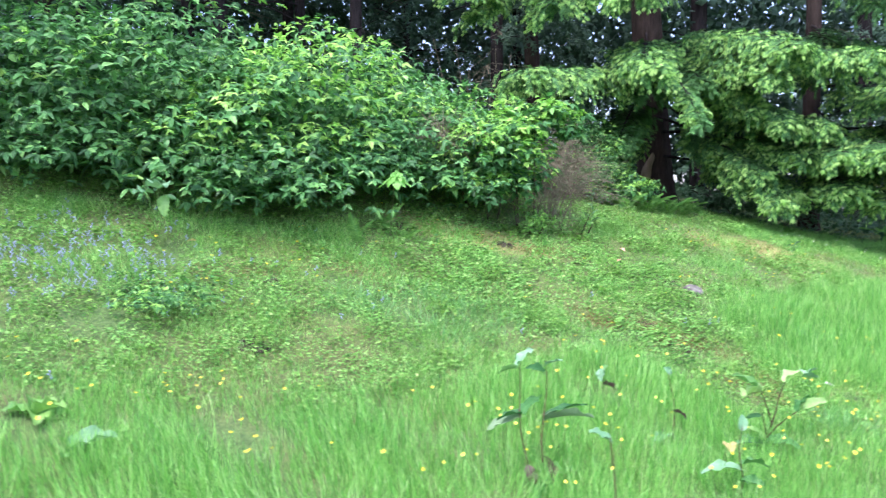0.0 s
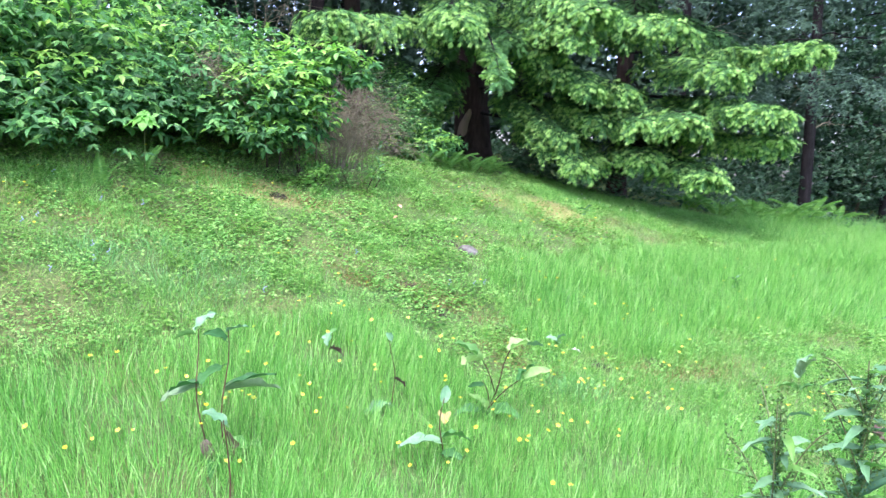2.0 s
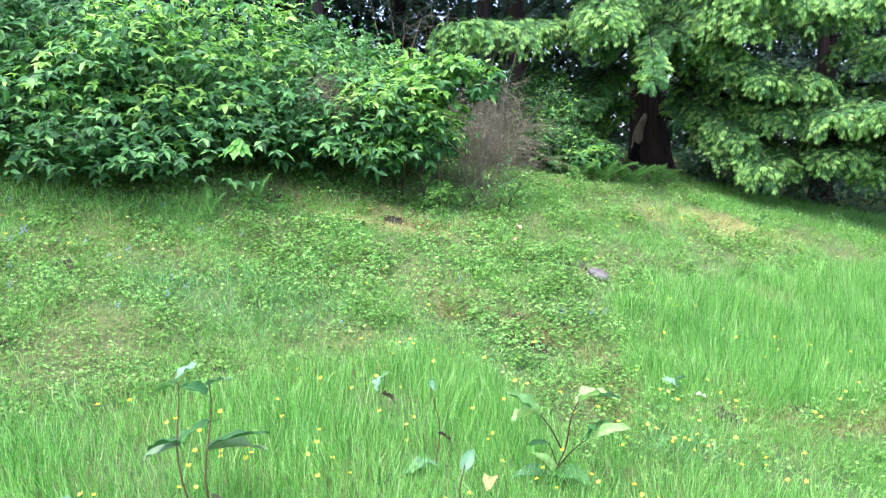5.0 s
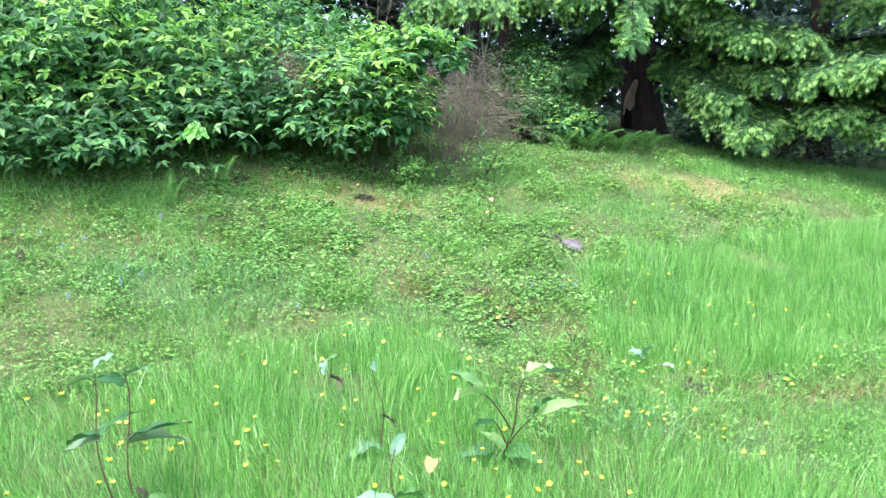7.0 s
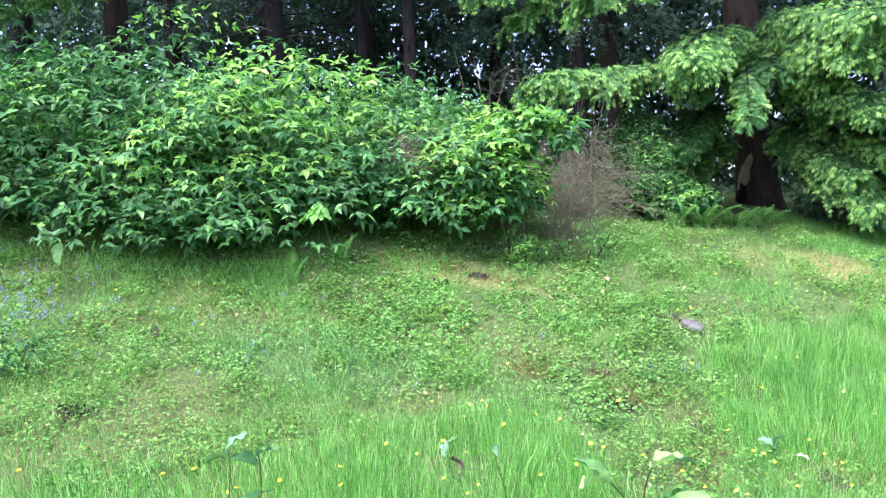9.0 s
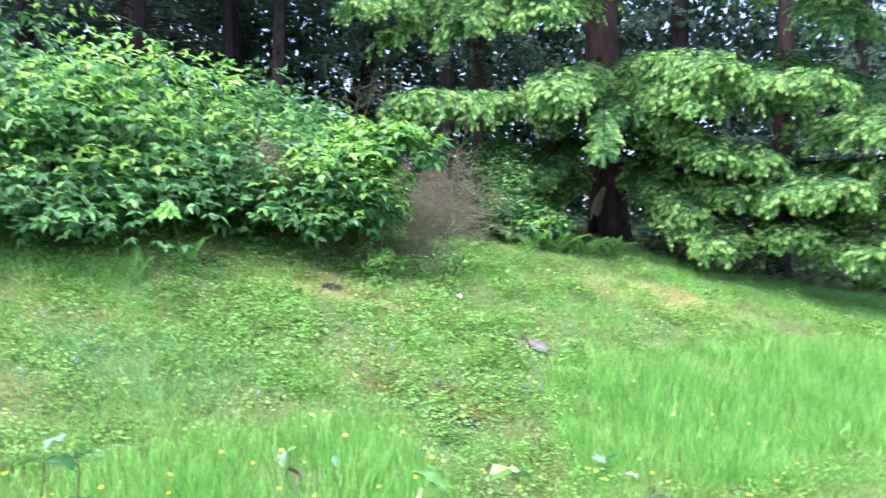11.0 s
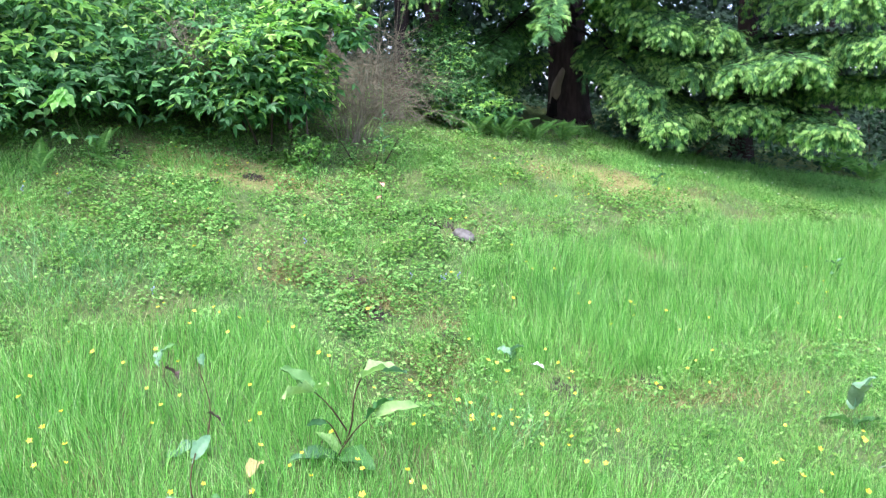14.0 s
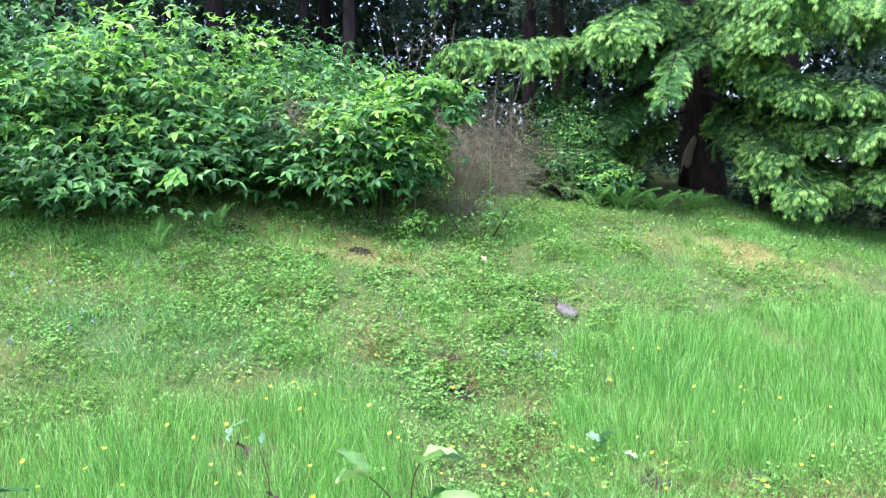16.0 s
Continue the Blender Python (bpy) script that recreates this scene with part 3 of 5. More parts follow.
def berry_bush(label, centre, radii, n_sprays, seed, new_share=.25, leaf=.09, clear=.45, mat=None):
    """A mound of arching canes, each ending in a drooping shelf of three-part leaves."""
    r = np.random.default_rng(seed)
    bush = thing("berry_bush", label, "bush", "bushes along the wood's edge")
    c, R = np.array(centre, float), np.array(radii, float)
    n = n_sprays
    d = spread_ways(r, n)
    shelf = .42 * min(1, R.mean() / .9) * r.uniform(.6, 1.35, n)
    lump = 1 + .12 * np.sin(3.1 * d[:, 0] * R[0] + seed) * np.cos(3.7 * d[:, 2] * R[2] + 2 * seed) + r.normal(0, .15, n)
    tip = c + d * R * lump[:, None]
    base_z = ground_z(tip[:, 0], tip[:, 1]) + min(clear, .45 * R[2]) * (1 + .35 * np.sin(2.3 * tip[:, 0] + seed))
    tip[:, 2] = np.maximum(tip[:, 2], base_z + r.uniform(0, .15, n) + .3 * shelf)
    root = on_ground(c[0] + d[:, 0] * R[0] * .45, c[1] + (d[:, 1] * .35 + .1) * R[1], -.03)
    few = r.permutation(n)[:max(3, n // 11)]
    for cane in arcs(root[few], tip[few], .35 * R[2] * r.uniform(.1, .3, len(few)), 7):
        mesh("cane", [tubes(cane, np.linspace(.009, .003, 7)[None])], M_CANE, bush)
    old, young = [], []
    up = np.array([0, 0, 1.0])
    out = unit(d * (1, 1, 0) + (0, -.3, 0) + r.normal(0, .25, (n, 3)) * (1, 1, 0))
    side = np.cross(out, up)
    face = unit(up + out * (.14 + .22 * (1 - d[:, 2:3])))
    lively = r.uniform(0, 1, n) < 1.15 * new_share * np.clip(.55 + 1.0 * d[:, 2], .1, 1.4)

    def three_part(P, D0, U0, size, fresh):
        S0 = unit(np.cross(D0, U0))
        for ca, sa, big in ((1, 0, 1.0), (.35, .94, .82), (.35, -.94, .82)):
            D = D0 * ca + S0 * sa + np.array([0, 0, -.1]) + r.normal(0, .2, D0.shape)
            for flag, store in ((~fresh, old), (fresh, young)):
                if flag.any():
                    k = flag.sum()
                    store.append(scatter(LEAF, P[flag], D[flag], U0[flag] + r.normal(0, .13, (k, 3)), size[flag] * big * 1.2, size[flag] * big * r.uniform(.48, .68, k)))

    per = 30
    for j in range(per):
        rho = math.sqrt((j + .4) / per)
        phi = 2.4 * j + r.uniform(-.4, .4, n)
        go = out * (rho * np.cos(phi))[:, None] + side * (rho * np.sin(phi))[:, None]
        P = tip + go * shelf[:, None] * (1.05, 1.05, 1) - up * (shelf * .5 * rho * rho)[:, None] + r.normal(0, .035, (n, 3))
        D0 = unit(go * .9 + out * .35 + up * (.22 - .75 * rho) + r.normal(0, .32, (n, 3)))
        U0 = unit(face + go * .4 * rho + r.normal(0, .3, (n, 3)))
        size = leaf * r.uniform(.65, 1.2, n) * (.72 + .35 * rho)
        fresh = lively & (r.uniform(0, 1, n) < 1.25 - .9 * rho)
        three_part(P + D0 * .03, D0, U0, size * np.where(fresh, .92, 1), fresh)
    for j in range(5):
        P = tip - out * r.uniform(0, .25, (n, 1)) + side * r.normal(0, .5, (n, 1)) * shelf[:, None] - up * (shelf * r.uniform(.4, 1.0, n))[:, None]
        ok = P[:, 2] > ground_z(P[:, 0], P[:, 1]) + .4 * clear * min(1, R[2])
        if ok.any():
            three_part(P[ok], unit(out + r.normal(0, .5, (n, 3)) - up * .5)[ok], unit(face + out * .5 + r.normal(0, .2, (n, 3)))[ok], (leaf * r.uniform(.8, 1.25, n))[ok], np.zeros(ok.sum(), bool))
    m = n * 12
    core = unit(r.normal(0, 1, (m, 3)))
    core[:, 1] = -np.abs(core[:, 1])
    P = c + core * R * r.uniform(.5, .84, (m, 1))
    P = P[P[:, 2] > ground_z(P[:, 0], P[:, 1]) + .2]
    m = len(P)
    size = leaf * r.uniform(.9, 1.5, m)
    old.append(scatter(LEAF, P, unit(r.normal(0, 1, (m, 3)) + (0, -.5, -.3)), unit(r.normal(0, .4, (m, 3)) + (0, -.6, 1)), size, size * .7))
    mesh("foliage", old, mat or M_BERRY, bush)
    if young:
        mesh("young_foliage", young, M_BERRY_NEW, bush, "fresh yellow-green shoots")
    return bush


BIG = "dense dark green berry bush with toothed three-part leaves"
# few bright young leaves on this bush: overhead tree shade put into its leaf mix
berry_bush(BIG, (-4.85, 8.9, 2.45), (1.75, 1.9, 1.6), 124, 1, .06, .09, .2)
berry_bush(BIG, (-.7, 11.0, 2.55), (.9, .8, .75), 76, 6, .15)
berry_bush(BIG, (-3.05, 9.25, 2.35), (1.45, 1.75, 1.28), 146, 2, .2, .09, .32)
berry_bush(BIG, (-1.62, 9.45, 2.2), (1.12, 1.6, 1.1), 140, 3, .48)
berry_bush(BIG, (-.35, 10.1, 2.2), (.8, .95, .8), 76, 4, .35)
berry_bush("bright green berry bush with yellow-green shoots at the bank's edge", (.5, 9.65, 2.12), (.45, .62, .52), 72, 5, 1.0, .085, .55)


# ---- conifers ----
def wood_rod(a, b, lift, r0, r1, k=8, sides=5):
    return tubes(arcs([a], [b], lift, k), np.linspace(r0, r1, k)[None], sides)


def bough(a, b, lift, width, seed, n2=46, k3=9, size=.15, fresh=.9, hang=2, form=SPRAY, tip=TIP, start=.34):
    """A drooping hemlock bough: side branches in a flat fan, each with nodding sprays: (wood, old sprays, young sprays)."""
    r = np.random.default_rng(seed)
    a, b = np.array(a, float), np.array(b, float)
    up = np.array([0, 0, 1.0])
    line = arcs([a], [b], lift, 30)[0]
    length = np.linalg.norm(b - a)
    wood = [tubes(line[None, ::3], np.linspace(.009 + .006 * length, .004, 10)[None], 5)]
    old, young = [], []
    s = np.sort(start + (1 - start) * r.uniform(0, 1, n2) ** .8)
    idx = s * 29
    lo = np.clip(idx.astype(int), 0, 28)
    p = line[lo] + (line[lo + 1] - line[lo]) * (idx - lo)[:, None]
    t = unit(line[lo + 1] - line[lo])
    side = unit(np.cross(t, up)) * np.where(np.arange(n2) % 2, 1, -1)[:, None]
    D2 = unit(t * r.uniform(.5, 1.1, (n2, 1)) + side * r.uniform(.6, 1, (n2, 1)) + r.normal(0, .1, (n2, 3)) - up * .08)
    l2 = 1.35 * width * np.clip(1.08 - s, .1, 1) ** .6 * r.uniform(.45, 1.15, n2) + .1
    sag = l2 * r.uniform(.15, .55, n2)
    u5 = np.linspace(0, 1, 5)[None, :, None]
    twig = p[:, None] + D2[:, None] * l2[:, None, None] * u5 + up * (.1 * l2[:, None, None] * u5 - sag[:, None, None] * u5 ** 2)
    wood.append(tubes(twig, np.linspace(.006, .002, 5)[None], 3))
    side2 = unit(np.cross(D2, up))
    lively = r.uniform(0, 1, n2) < fresh * (.8 + .3 * s)
    bright_from = r.uniform(-.1, .45, n2)
    for k in range(k3):
        u = (k + r.uniform(0, 1, n2)) / k3
        q = p + D2 * (l2 * u)[:, None] + up * (.1 * l2 * u - sag * u * u)[:, None]
        slope = D2 + up * (.1 - 2 * sag / l2 * u)[:, None]
        turn = np.where((np.arange(n2) + k) % 2, 1, -1)[:, None] * side2
        D = unit(slope * .7 + turn * r.uniform(.2, 1.1, (n2, 1)) - up * r.uniform(-.05, .5, (n2, 1)) + r.normal(0, .25, (n2, 3)))
        U = unit(up + np.array([0, -.35, 0]) + r.normal(0, .35, (n2, 3)))
        ln = size * (1.15 - .35 * u) * r.uniform(.75, 1.25, n2)
        old.append(scatter(form, q, D, U, ln, ln * .85))
        f = (r.uniform(0, 1, n2) < .1 * fresh) | (lively & (u > bright_from))
        for e in range(4):
            g = f & (r.uniform(0, 1, n2) < .85)
            if g.any():
                nod = unit(D + turn * r.normal(0, .3, (n2, 1)) - up * r.uniform(.4, 1.3, (n2, 1)) + r.normal(0, .13, (n2, 3)))
                at = q + D * (ln * (.3 + .22 * e))[:, None] + turn * (ln * r.normal(0, .16, n2))[:, None]
                young.append(scatter(tip, at[g], nod[g], U[g], ln[g] * r.uniform(.45, .8, g.sum()), ln[g] * .4))
        if k % 2 and hang:
            drop = q.copy()
            for h in range(hang):
                go = r.uniform(0, 1, n2) < .8 - .2 * h
                Dh = unit(D2 * .3 - up + r.normal(0, .16, (n2, 3)))
                Uh = unit(np.array([0, -1, .5]) + r.normal(0, .35, (n2, 3)))
                if go.any():
                    old.append(scatter(form, drop[go], Dh[go], Uh[go], ln[go] * 1.1, ln[go] * .7))
                drop = drop + Dh * (ln * .85)[:, None]
                f = go & lively & (r.uniform(0, 1, n2) < (.9 if h == hang - 1 else .35) * (.4 + u))
                if f.any():
                    young.append(scatter(tip, drop[f], Dh[f], Uh[f], ln[f] * .55, ln[f] * .4))
    return wood, old, young


def trunk_chunk(base, top, r0, r1, seed, sides=20, rings=26, flare=.45):
    r = np.random.default_rng(seed)
    base, top = np.array(base, float), np.array(top, float)
    a = np.arange(sides) * 2 * np.pi / sides
    s = np.linspace(0, 1, rings) ** 1.3
    ph = r.uniform(0, 6.28, 4)
    V = []
    for q in s:
        c = base + (top - base) * q + min(1, 3 * q) * np.array([.04 * math.sin(5 * q + ph[0]), .04 * math.sin(4 * q + ph[1]), 0])
        hgt = q * np.linalg.norm(top - base)
        rad = (r0 + (r1 - r0) * q) * (1 + flare * math.exp(-hgt / .25) * (1 + .35 * np.sin(4 * a + ph[2]))) * (1 + .05 * np.sin(7 * a + ph[3] + 2 * q) + r.normal(0, .02, sides))
        V.append(c + np.stack([rad * np.cos(a), rad * np.sin(a), 0 * a], -1))
    V = np.concatenate(V)
    i, j = np.meshgrid(np.arange(rings - 1), np.arange(sides), indexing="ij")
    j2 = (j + 1) % sides
    q4 = np.stack([i * sides + j, i * sides + j2, (i + 1) * sides + j2, (i + 1) * sides + j], -1).reshape(-1, 4)
    return V, np.concatenate([q4[:, [0, 1, 2]], q4[:, [0, 2, 3]]])


def hemlock(label, x, y, r0, height, lean, boughs, seed):
    tree = thing("hemlock_tree", label, "conifer", "conifers at the wood's edge")
    z = float(ground_z(x, y)) - .08
    top = np.array([x + lean[0], y + lean[1], z + height])
    mesh("trunk", [trunk_chunk((x, y, z), top, r0, r0 * .45, seed)], M_REDBARK, tree, "dark furrowed trunk", smooth=True)
    base = np.array([x, y, z])
    # shade[0]: share of bright young needles, set low to make inner boughs look shaded
    for i, (h, tip, lift, width, n2, hang, *shade) in enumerate(boughs):
        a = base + (top - base) * (h - z) / height
        high = tip[2] > 5.45
        wood, old, young = bough(a, tip, lift, width, seed * 100 + i, n2=n2 if high else int(n2 * 1.1), k3=6 if high else 11, size=.2 if high else .13, hang=min(hang, 2), fresh=shade[0] if shade else .9, form=SPRAY_FAR if high else SPRAY, start=shade[1] if len(shade) > 1 else .34)
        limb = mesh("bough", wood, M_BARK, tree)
        mesh("needles", old, M_NEEDLE, limb)
        mesh("young_needles", young, M_NEEDLE_NEW, limb, "bright yellow-green new growth")
    return tree


BOUGHS_A = [
    (3.9, (1.05, 10.9, 3.3), .02, 1.0, 90, 3), (4.1, (2.6, 11.2, 3.5), .25, .6, 50, 2), (4.15, (4.5, 11.2, 3.65), .3, .9, 76, 3),
    (4.15, (5.75, 11.4, 3.6), .05, 1.0, 84, 3), (3.9, (3.16, 10.5, 2.5), .35, .1, 20, 1, .45, .66), (4.0, (2.6, 10.6, 3.25), .2, .38, 50, 2), (3.7, (2.5, 12.3, 2.55), .1, .5, 46, 2, .12, .5), (4.2, (3.6, 12.0, 3.3), .15, .6, 56, 2, .2), (4.2, (4.2, 12.0, 3.15), .15, .5, 56, 2, .7), (4.0, (4.3, 11.3, 3.35), .25, .6, 70, 2), (3.6, (4.55, 11.5, 2.75), .2, .5, 60, 2, .7), (3.2, (4.4, 11.9, 2.05), .1, .45, 56, 2, .6), (3.3, (2.2, 13.2, 2.5), .1, .5, 40, 2, .1), (3.6, (4.6, 11.75, 1.66), .05, .5, 76, 2),
    (2.9, (5.0, 11.9, 2.3), .1, .6, 56, 2), (2.5, (4.9, 12.2, 1.8), .1, .5, 50, 2), (3.5, (4.9, 12.6, 2.0), .1, .5, 44, 3, .2), (3.9, (5.3, 12.9, 2.5), .1, .7, 50, 3, .15), (4.6, (3.0, 12.6, 3.3), .2, .7, 44, 4, .15), (5.6, (1.5, 11.8, 4.35), .3, 1.0, 64, 3), (5.8, (2.5, 11.4, 4.4), .3, .9, 56, 3),
    (6.2, (3.1, 11.4, 5.0), .3, .9, 44, 3), (6.0, (.5, 12.8, 4.5), .3, 1.0, 44, 3), (6.6, (5.9, 11.8, 5.5), .3, 1.0, 44, 3),
    (3.3, (5.2, 11.9, 2.75), .1, .8, 64, 3), (2.9, (2.5, 13.6, 2.2), .15, .5, 24, 3),
    (7.5, (2.0, 11.8, 6.2), .3, 1.3, 40, 2), (7.8, (4.0, 11.4, 6.4), .3, 1.3, 40, 2), (7.4, (5.8, 12.2, 6.2), .3, 1.3, 40, 2), (7.0, (1.2, 14, 5.8), .3, 1.3, 36, 2), (7.0, (6, 15, 5.8), .3, 1.3, 36, 2)]
hemlock("tall hemlock with drooping boughs and a scarred trunk", 3.68, 14.95, .29, 12, (-.75, .2), BOUGHS_A, 3)
BOUGHS_B = [
    (3.85, (7.75, 11.5, 3.45), -.12, .75, 90, 3), (2.85, (6.95, 11.1, 2.5), .06, .75, 80, 2), (2.4, (7.2, 11.3, 2.15), -.04, .55, 60, 2),
    (1.9, (6.3, 11.4, 1.62), .1, .6, 70, 2), (2.7, (5.9, 11.4, 2.35), .1, .75, 70, 2), (2.15, (5.5, 11.8, 1.85), .1, .6, 60, 2),
    (2.7, (5.35, 11.6, 2.3), .06, .6, 56, 2), (3.3, (6.2, 12.9, 2.2), .1, .8, 50, 3, .15), (4.6, (5.7, 12.8, 3.6), .2, .8, 50, 3, .15), (4.4, (7.2, 12.6, 3.4), .2, .8, 50, 3, .15), (5.4, (6.4, 12.4, 4.5), .2, .9, 50, 3, .2), (6.0, (6.9, 11.3, 5.2), .3, 1.1, 48, 3), (5.8, (8.6, 12.2, 4.8), .3, 1.1, 48, 3), (3.6, (6.5, 11.5, 3.05), .05, .85, 66, 3)]
hemlock("hemlock with low boughs sweeping the grass", 6.1, 14.4, .15, 10, (.1, .3), BOUGHS_B, 4)
hemlock("slim hemlock stem behind the dead brush", 1.72, 15.0, .15, 9, (-.75, .3), [
    (5.4, (.2, 11.8, 4.6), .2, .7, 34, 3), (5.6, (2.4, 11.5, 4.7), .2, .7, 34, 3), (6.2, (1.2, 11.2, 5.3), .2, .8, 34, 3)], 5)


# the boughs tipped at 5.5 m and above are unseen, added to shade the bush
hemlock("tall conifer overhanging the berry bush", -6.0, 13.2, .2, 12, (.2, 0), [
    (5.9, (-4.9, 10.4, 4.75), .25, .7, 44, 3, .5), (6.2, (-3.7, 10.9, 5.0), .25, .8, 44, 2, .4), (6.6, (-5.6, 8.6, 5.6), .3, 1.3, 56, 2, .4), (6.9, (-4.2, 8.3, 5.7), .3, 1.3, 56, 2, .4),
    (7.3, (-3.0, 9.0, 6.0), .3, 1.3, 56, 2, .4), (6.0, (-5.0, 7.2, 5.5), .3, 1.3, 70, 2, .3), (6.2, (-3.6, 7.8, 5.55), .3, 1.3, 70, 2, .3), (6.4, (-2.6, 8.6, 5.6), .3, 1.2, 60, 2, .3), (6.1, (-6.5, 7.6, 5.5), .3, 1.3, 70, 2, .3), (7.0, (-7.0, 8.8, 5.8), .3, 1.3, 56, 2, .4), (8.0, (-5.0, 7.8, 6.6), .3, 1.4, 56, 2, .4), (5.5, (-7.6, 11.0, 4.6), .2, 1.0, 44, 3, .3)], 6)


def torn_bark(low, high, width, a0, a1, out):
    """A sheet of bare wood or painted-on hollow lying on the big trunk between two heights, narrowing upwards."""
    v, f = [], []
    n, m = 12, 7
    for i in range(n):
        s = i / (n - 1)
        for j in range(m):
            w = j / (m - 1) - .5
            half = width * min(1, .45 + 2 * s) * (1 - s) ** .45 + .01
            a = radians(a0 + (a1 - a0) * s) + (w * 2 * half + .012 * math.sin(9 * s)) / .32
            rad = out - .028 * s + .012 * (1 - (2 * w) ** 2) - .02 * (2 * w) ** 4
            v.append((3.64 + rad * math.cos(a), 14.95 + rad * math.sin(a), low + (high - low) * s))
    for i in range(n - 1):
        for j in range(m - 1):
            k = i * m + j
            f += [(k, k + 1, k + m + 1), (k, k + m + 1, k + m)]
    return v, f


big_tree = [o for o in scene.objects if o.name == "hemlock_tree"][0]
mesh("bark_scar", [torn_bark(2.0, 2.52, .1, -138, -108, .355)], M_SCAR, big_tree, "pale bare wood where bark is torn off", smooth=True)
# raised near-black sheet paints the dark of a hollow; nothing is cut in
mesh("charred_hollow", [torn_bark(1.62, 2.1, .1, -128, -132, .385)], M_HOLLOW, big_tree, "black sheet painted as the dark hollow at the trunk's foot", smooth=True)


def forest_tree(x, y, r0, height, crown_from, spread, seed, n=70, dead=10, label="dark forest conifer with bare lower trunk"):
    r = np.random.default_rng(seed)
    tree = thing("forest_conifer", label, "conifer", "dark trees in the wood")
    z = float(ground_z(x, y)) - .1
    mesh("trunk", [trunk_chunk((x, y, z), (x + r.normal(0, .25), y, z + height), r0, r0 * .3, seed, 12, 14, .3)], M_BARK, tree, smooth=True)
    a = r.uniform(0, 6.283, dead)
    h = r.uniform(1.6, crown_from + 1.5, dead)
    p0 = np.stack([x + 0 * a, y + 0 * a, z + h], -1)
    p1 = p0 + np.stack([np.cos(a), np.sin(a), r.uniform(-.25, .25, dead)], -1) * r.uniform(.6, 1.8, (dead, 1))
    for q0, q1 in zip(p0, p1):
        k = 5
        main = arcs([q0], [q1], .1, 8)
        sub0 = main[0][r.integers(2, 7, k)]
        sub1 = sub0 + (q1 - q0) * .3 + r.normal(0, .22, (k, 3))
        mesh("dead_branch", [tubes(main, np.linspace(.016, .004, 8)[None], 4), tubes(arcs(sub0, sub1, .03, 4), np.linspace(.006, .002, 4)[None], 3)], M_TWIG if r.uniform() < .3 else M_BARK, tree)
    crown = []
    for i in range(n):
        q = (i / n) ** 1.7
        hz = z + crown_from + (height - crown_from) * q
        ang = r.uniform(0, 6.283)
        reach = spread * (1 - .75 * q) * r.uniform(.6, 1.1)
        st = np.array([x, y, hz])
        tip = st + np.array([math.cos(ang) * reach, math.sin(ang) * reach, -.28 * reach])
        _, old, _ = bough(st, tip, .2, .8, seed * 1000 + i, n2=9 if hz < z + 7 or x < -7 else 6, k3=4, size=.26 if hz < z + 7 else .36, fresh=0, hang=1, form=SPRAY_FAR, start=.15)
        crown += old
    mesh("crown", crown, M_DARK, tree, "needle foliage coloured dark blue-green for shade and haze")
    return tree


for i, (tx, ty, tr, th, cf, sp, n) in enumerate([
        (-3.55, 14.0, .16, 11, 3.6, 2.0, 54), (-2.35, 14.6, .10, 10, 3.2, 1.7, 44), (-1.4, 14.0, .11, 11, 3.4, 1.8, 46),
        (1.0, 15.9, .13, 12, 2.6, 2.2, 50), (-.8, 17.6, .12, 13, 1.6, 2.4, 50), (-3.0, 17.0, .12, 13, 1.8, 2.4, 50), (1.6, 18.6, .12, 13, 1.4, 2.4, 46), (5.2, 17.5, .2, 13, 2.0, 2.4, 50), (9.95, 15.0, .11, 12, 2.5, 2.3, 50),
        (8.3, 17.2, .18, 13, 2.2, 2.4, 50), (13.8, 17.0, .2, 13, 2.0, 2.6, 50), (-6.8, 16.2, .16, 13, 1.8, 2.6, 50), (-4.6, 15.8, .12, 12, 2.2, 2.3, 46), (-8.0, 13.5, .2, 13, 2.0, 2.8, 50), (15.5, 16.5, .2, 13, 1.6, 2.8, 50)]):
    forest_tree(tx, ty, tr, th, cf, sp, 40 + i, n)

# two trees out of view, added only to throw shade on the left bushes
forest_tree(-7.2, 6.6, .2, 12, 5.2, 4.7, 59, 110, 6, "unseen conifer added to shade the end of the berry bush")
forest_tree(-7.6, 9.6, .22, 13, 5.2, 4.4, 58, 64, 6, "unseen conifer added to shade the end of the berry bush")


def far_woods():
    """Deep woodland behind the first trees: thick below, with chinks of sky above and an unseen leaf layer on top to
    darken it.
    """
    n = 44000
    x, y, h = RNG.uniform(-18, 30, n), RNG.uniform(18.5, 29, n), 3 + RNG.uniform(0, 1, n) * 8
    dens = np.sin(x * .9 + np.sin(h * .7)) * np.cos(h * .8 + x * .35) + .6 * np.sin(x * 2.3 + h * 1.9) + .5 * np.sin(y * 1.1 + x)
    keep = dens > -1.6 + np.clip((h - 3) * .2, 0, 1.15)
    low = 76000
    x = np.concatenate([x[keep], RNG.uniform(-14, 19, low)])
    y = np.concatenate([y[keep], RNG.uniform(17.2, 22, low)])
    h = np.concatenate([h[keep], RNG.uniform(0, 5.0, low)])
    # leaf layer above the view, added only to block sky light
    shade_roof = 15000
    x = np.concatenate([x, RNG.uniform(-16, 22, shade_roof)])
    y = np.concatenate([y, RNG.uniform(14, 27, shade_roof)])
    h = np.concatenate([h, RNG.uniform(9.5, 14, shade_roof)])
    P = on_ground(x, y, h)
    m = len(P)
    D = unit(RNG.normal(0, 1, (m, 3)) + (0, 0, -.5))
    ln = RNG.uniform(.12, .3, m) * np.where(h > 9.4, 2, 1)
    return scatter(FLAT, P, D, unit(RNG.normal(0, .6, (m, 3)) + (0, -.4, .8)), ln, ln * .55)


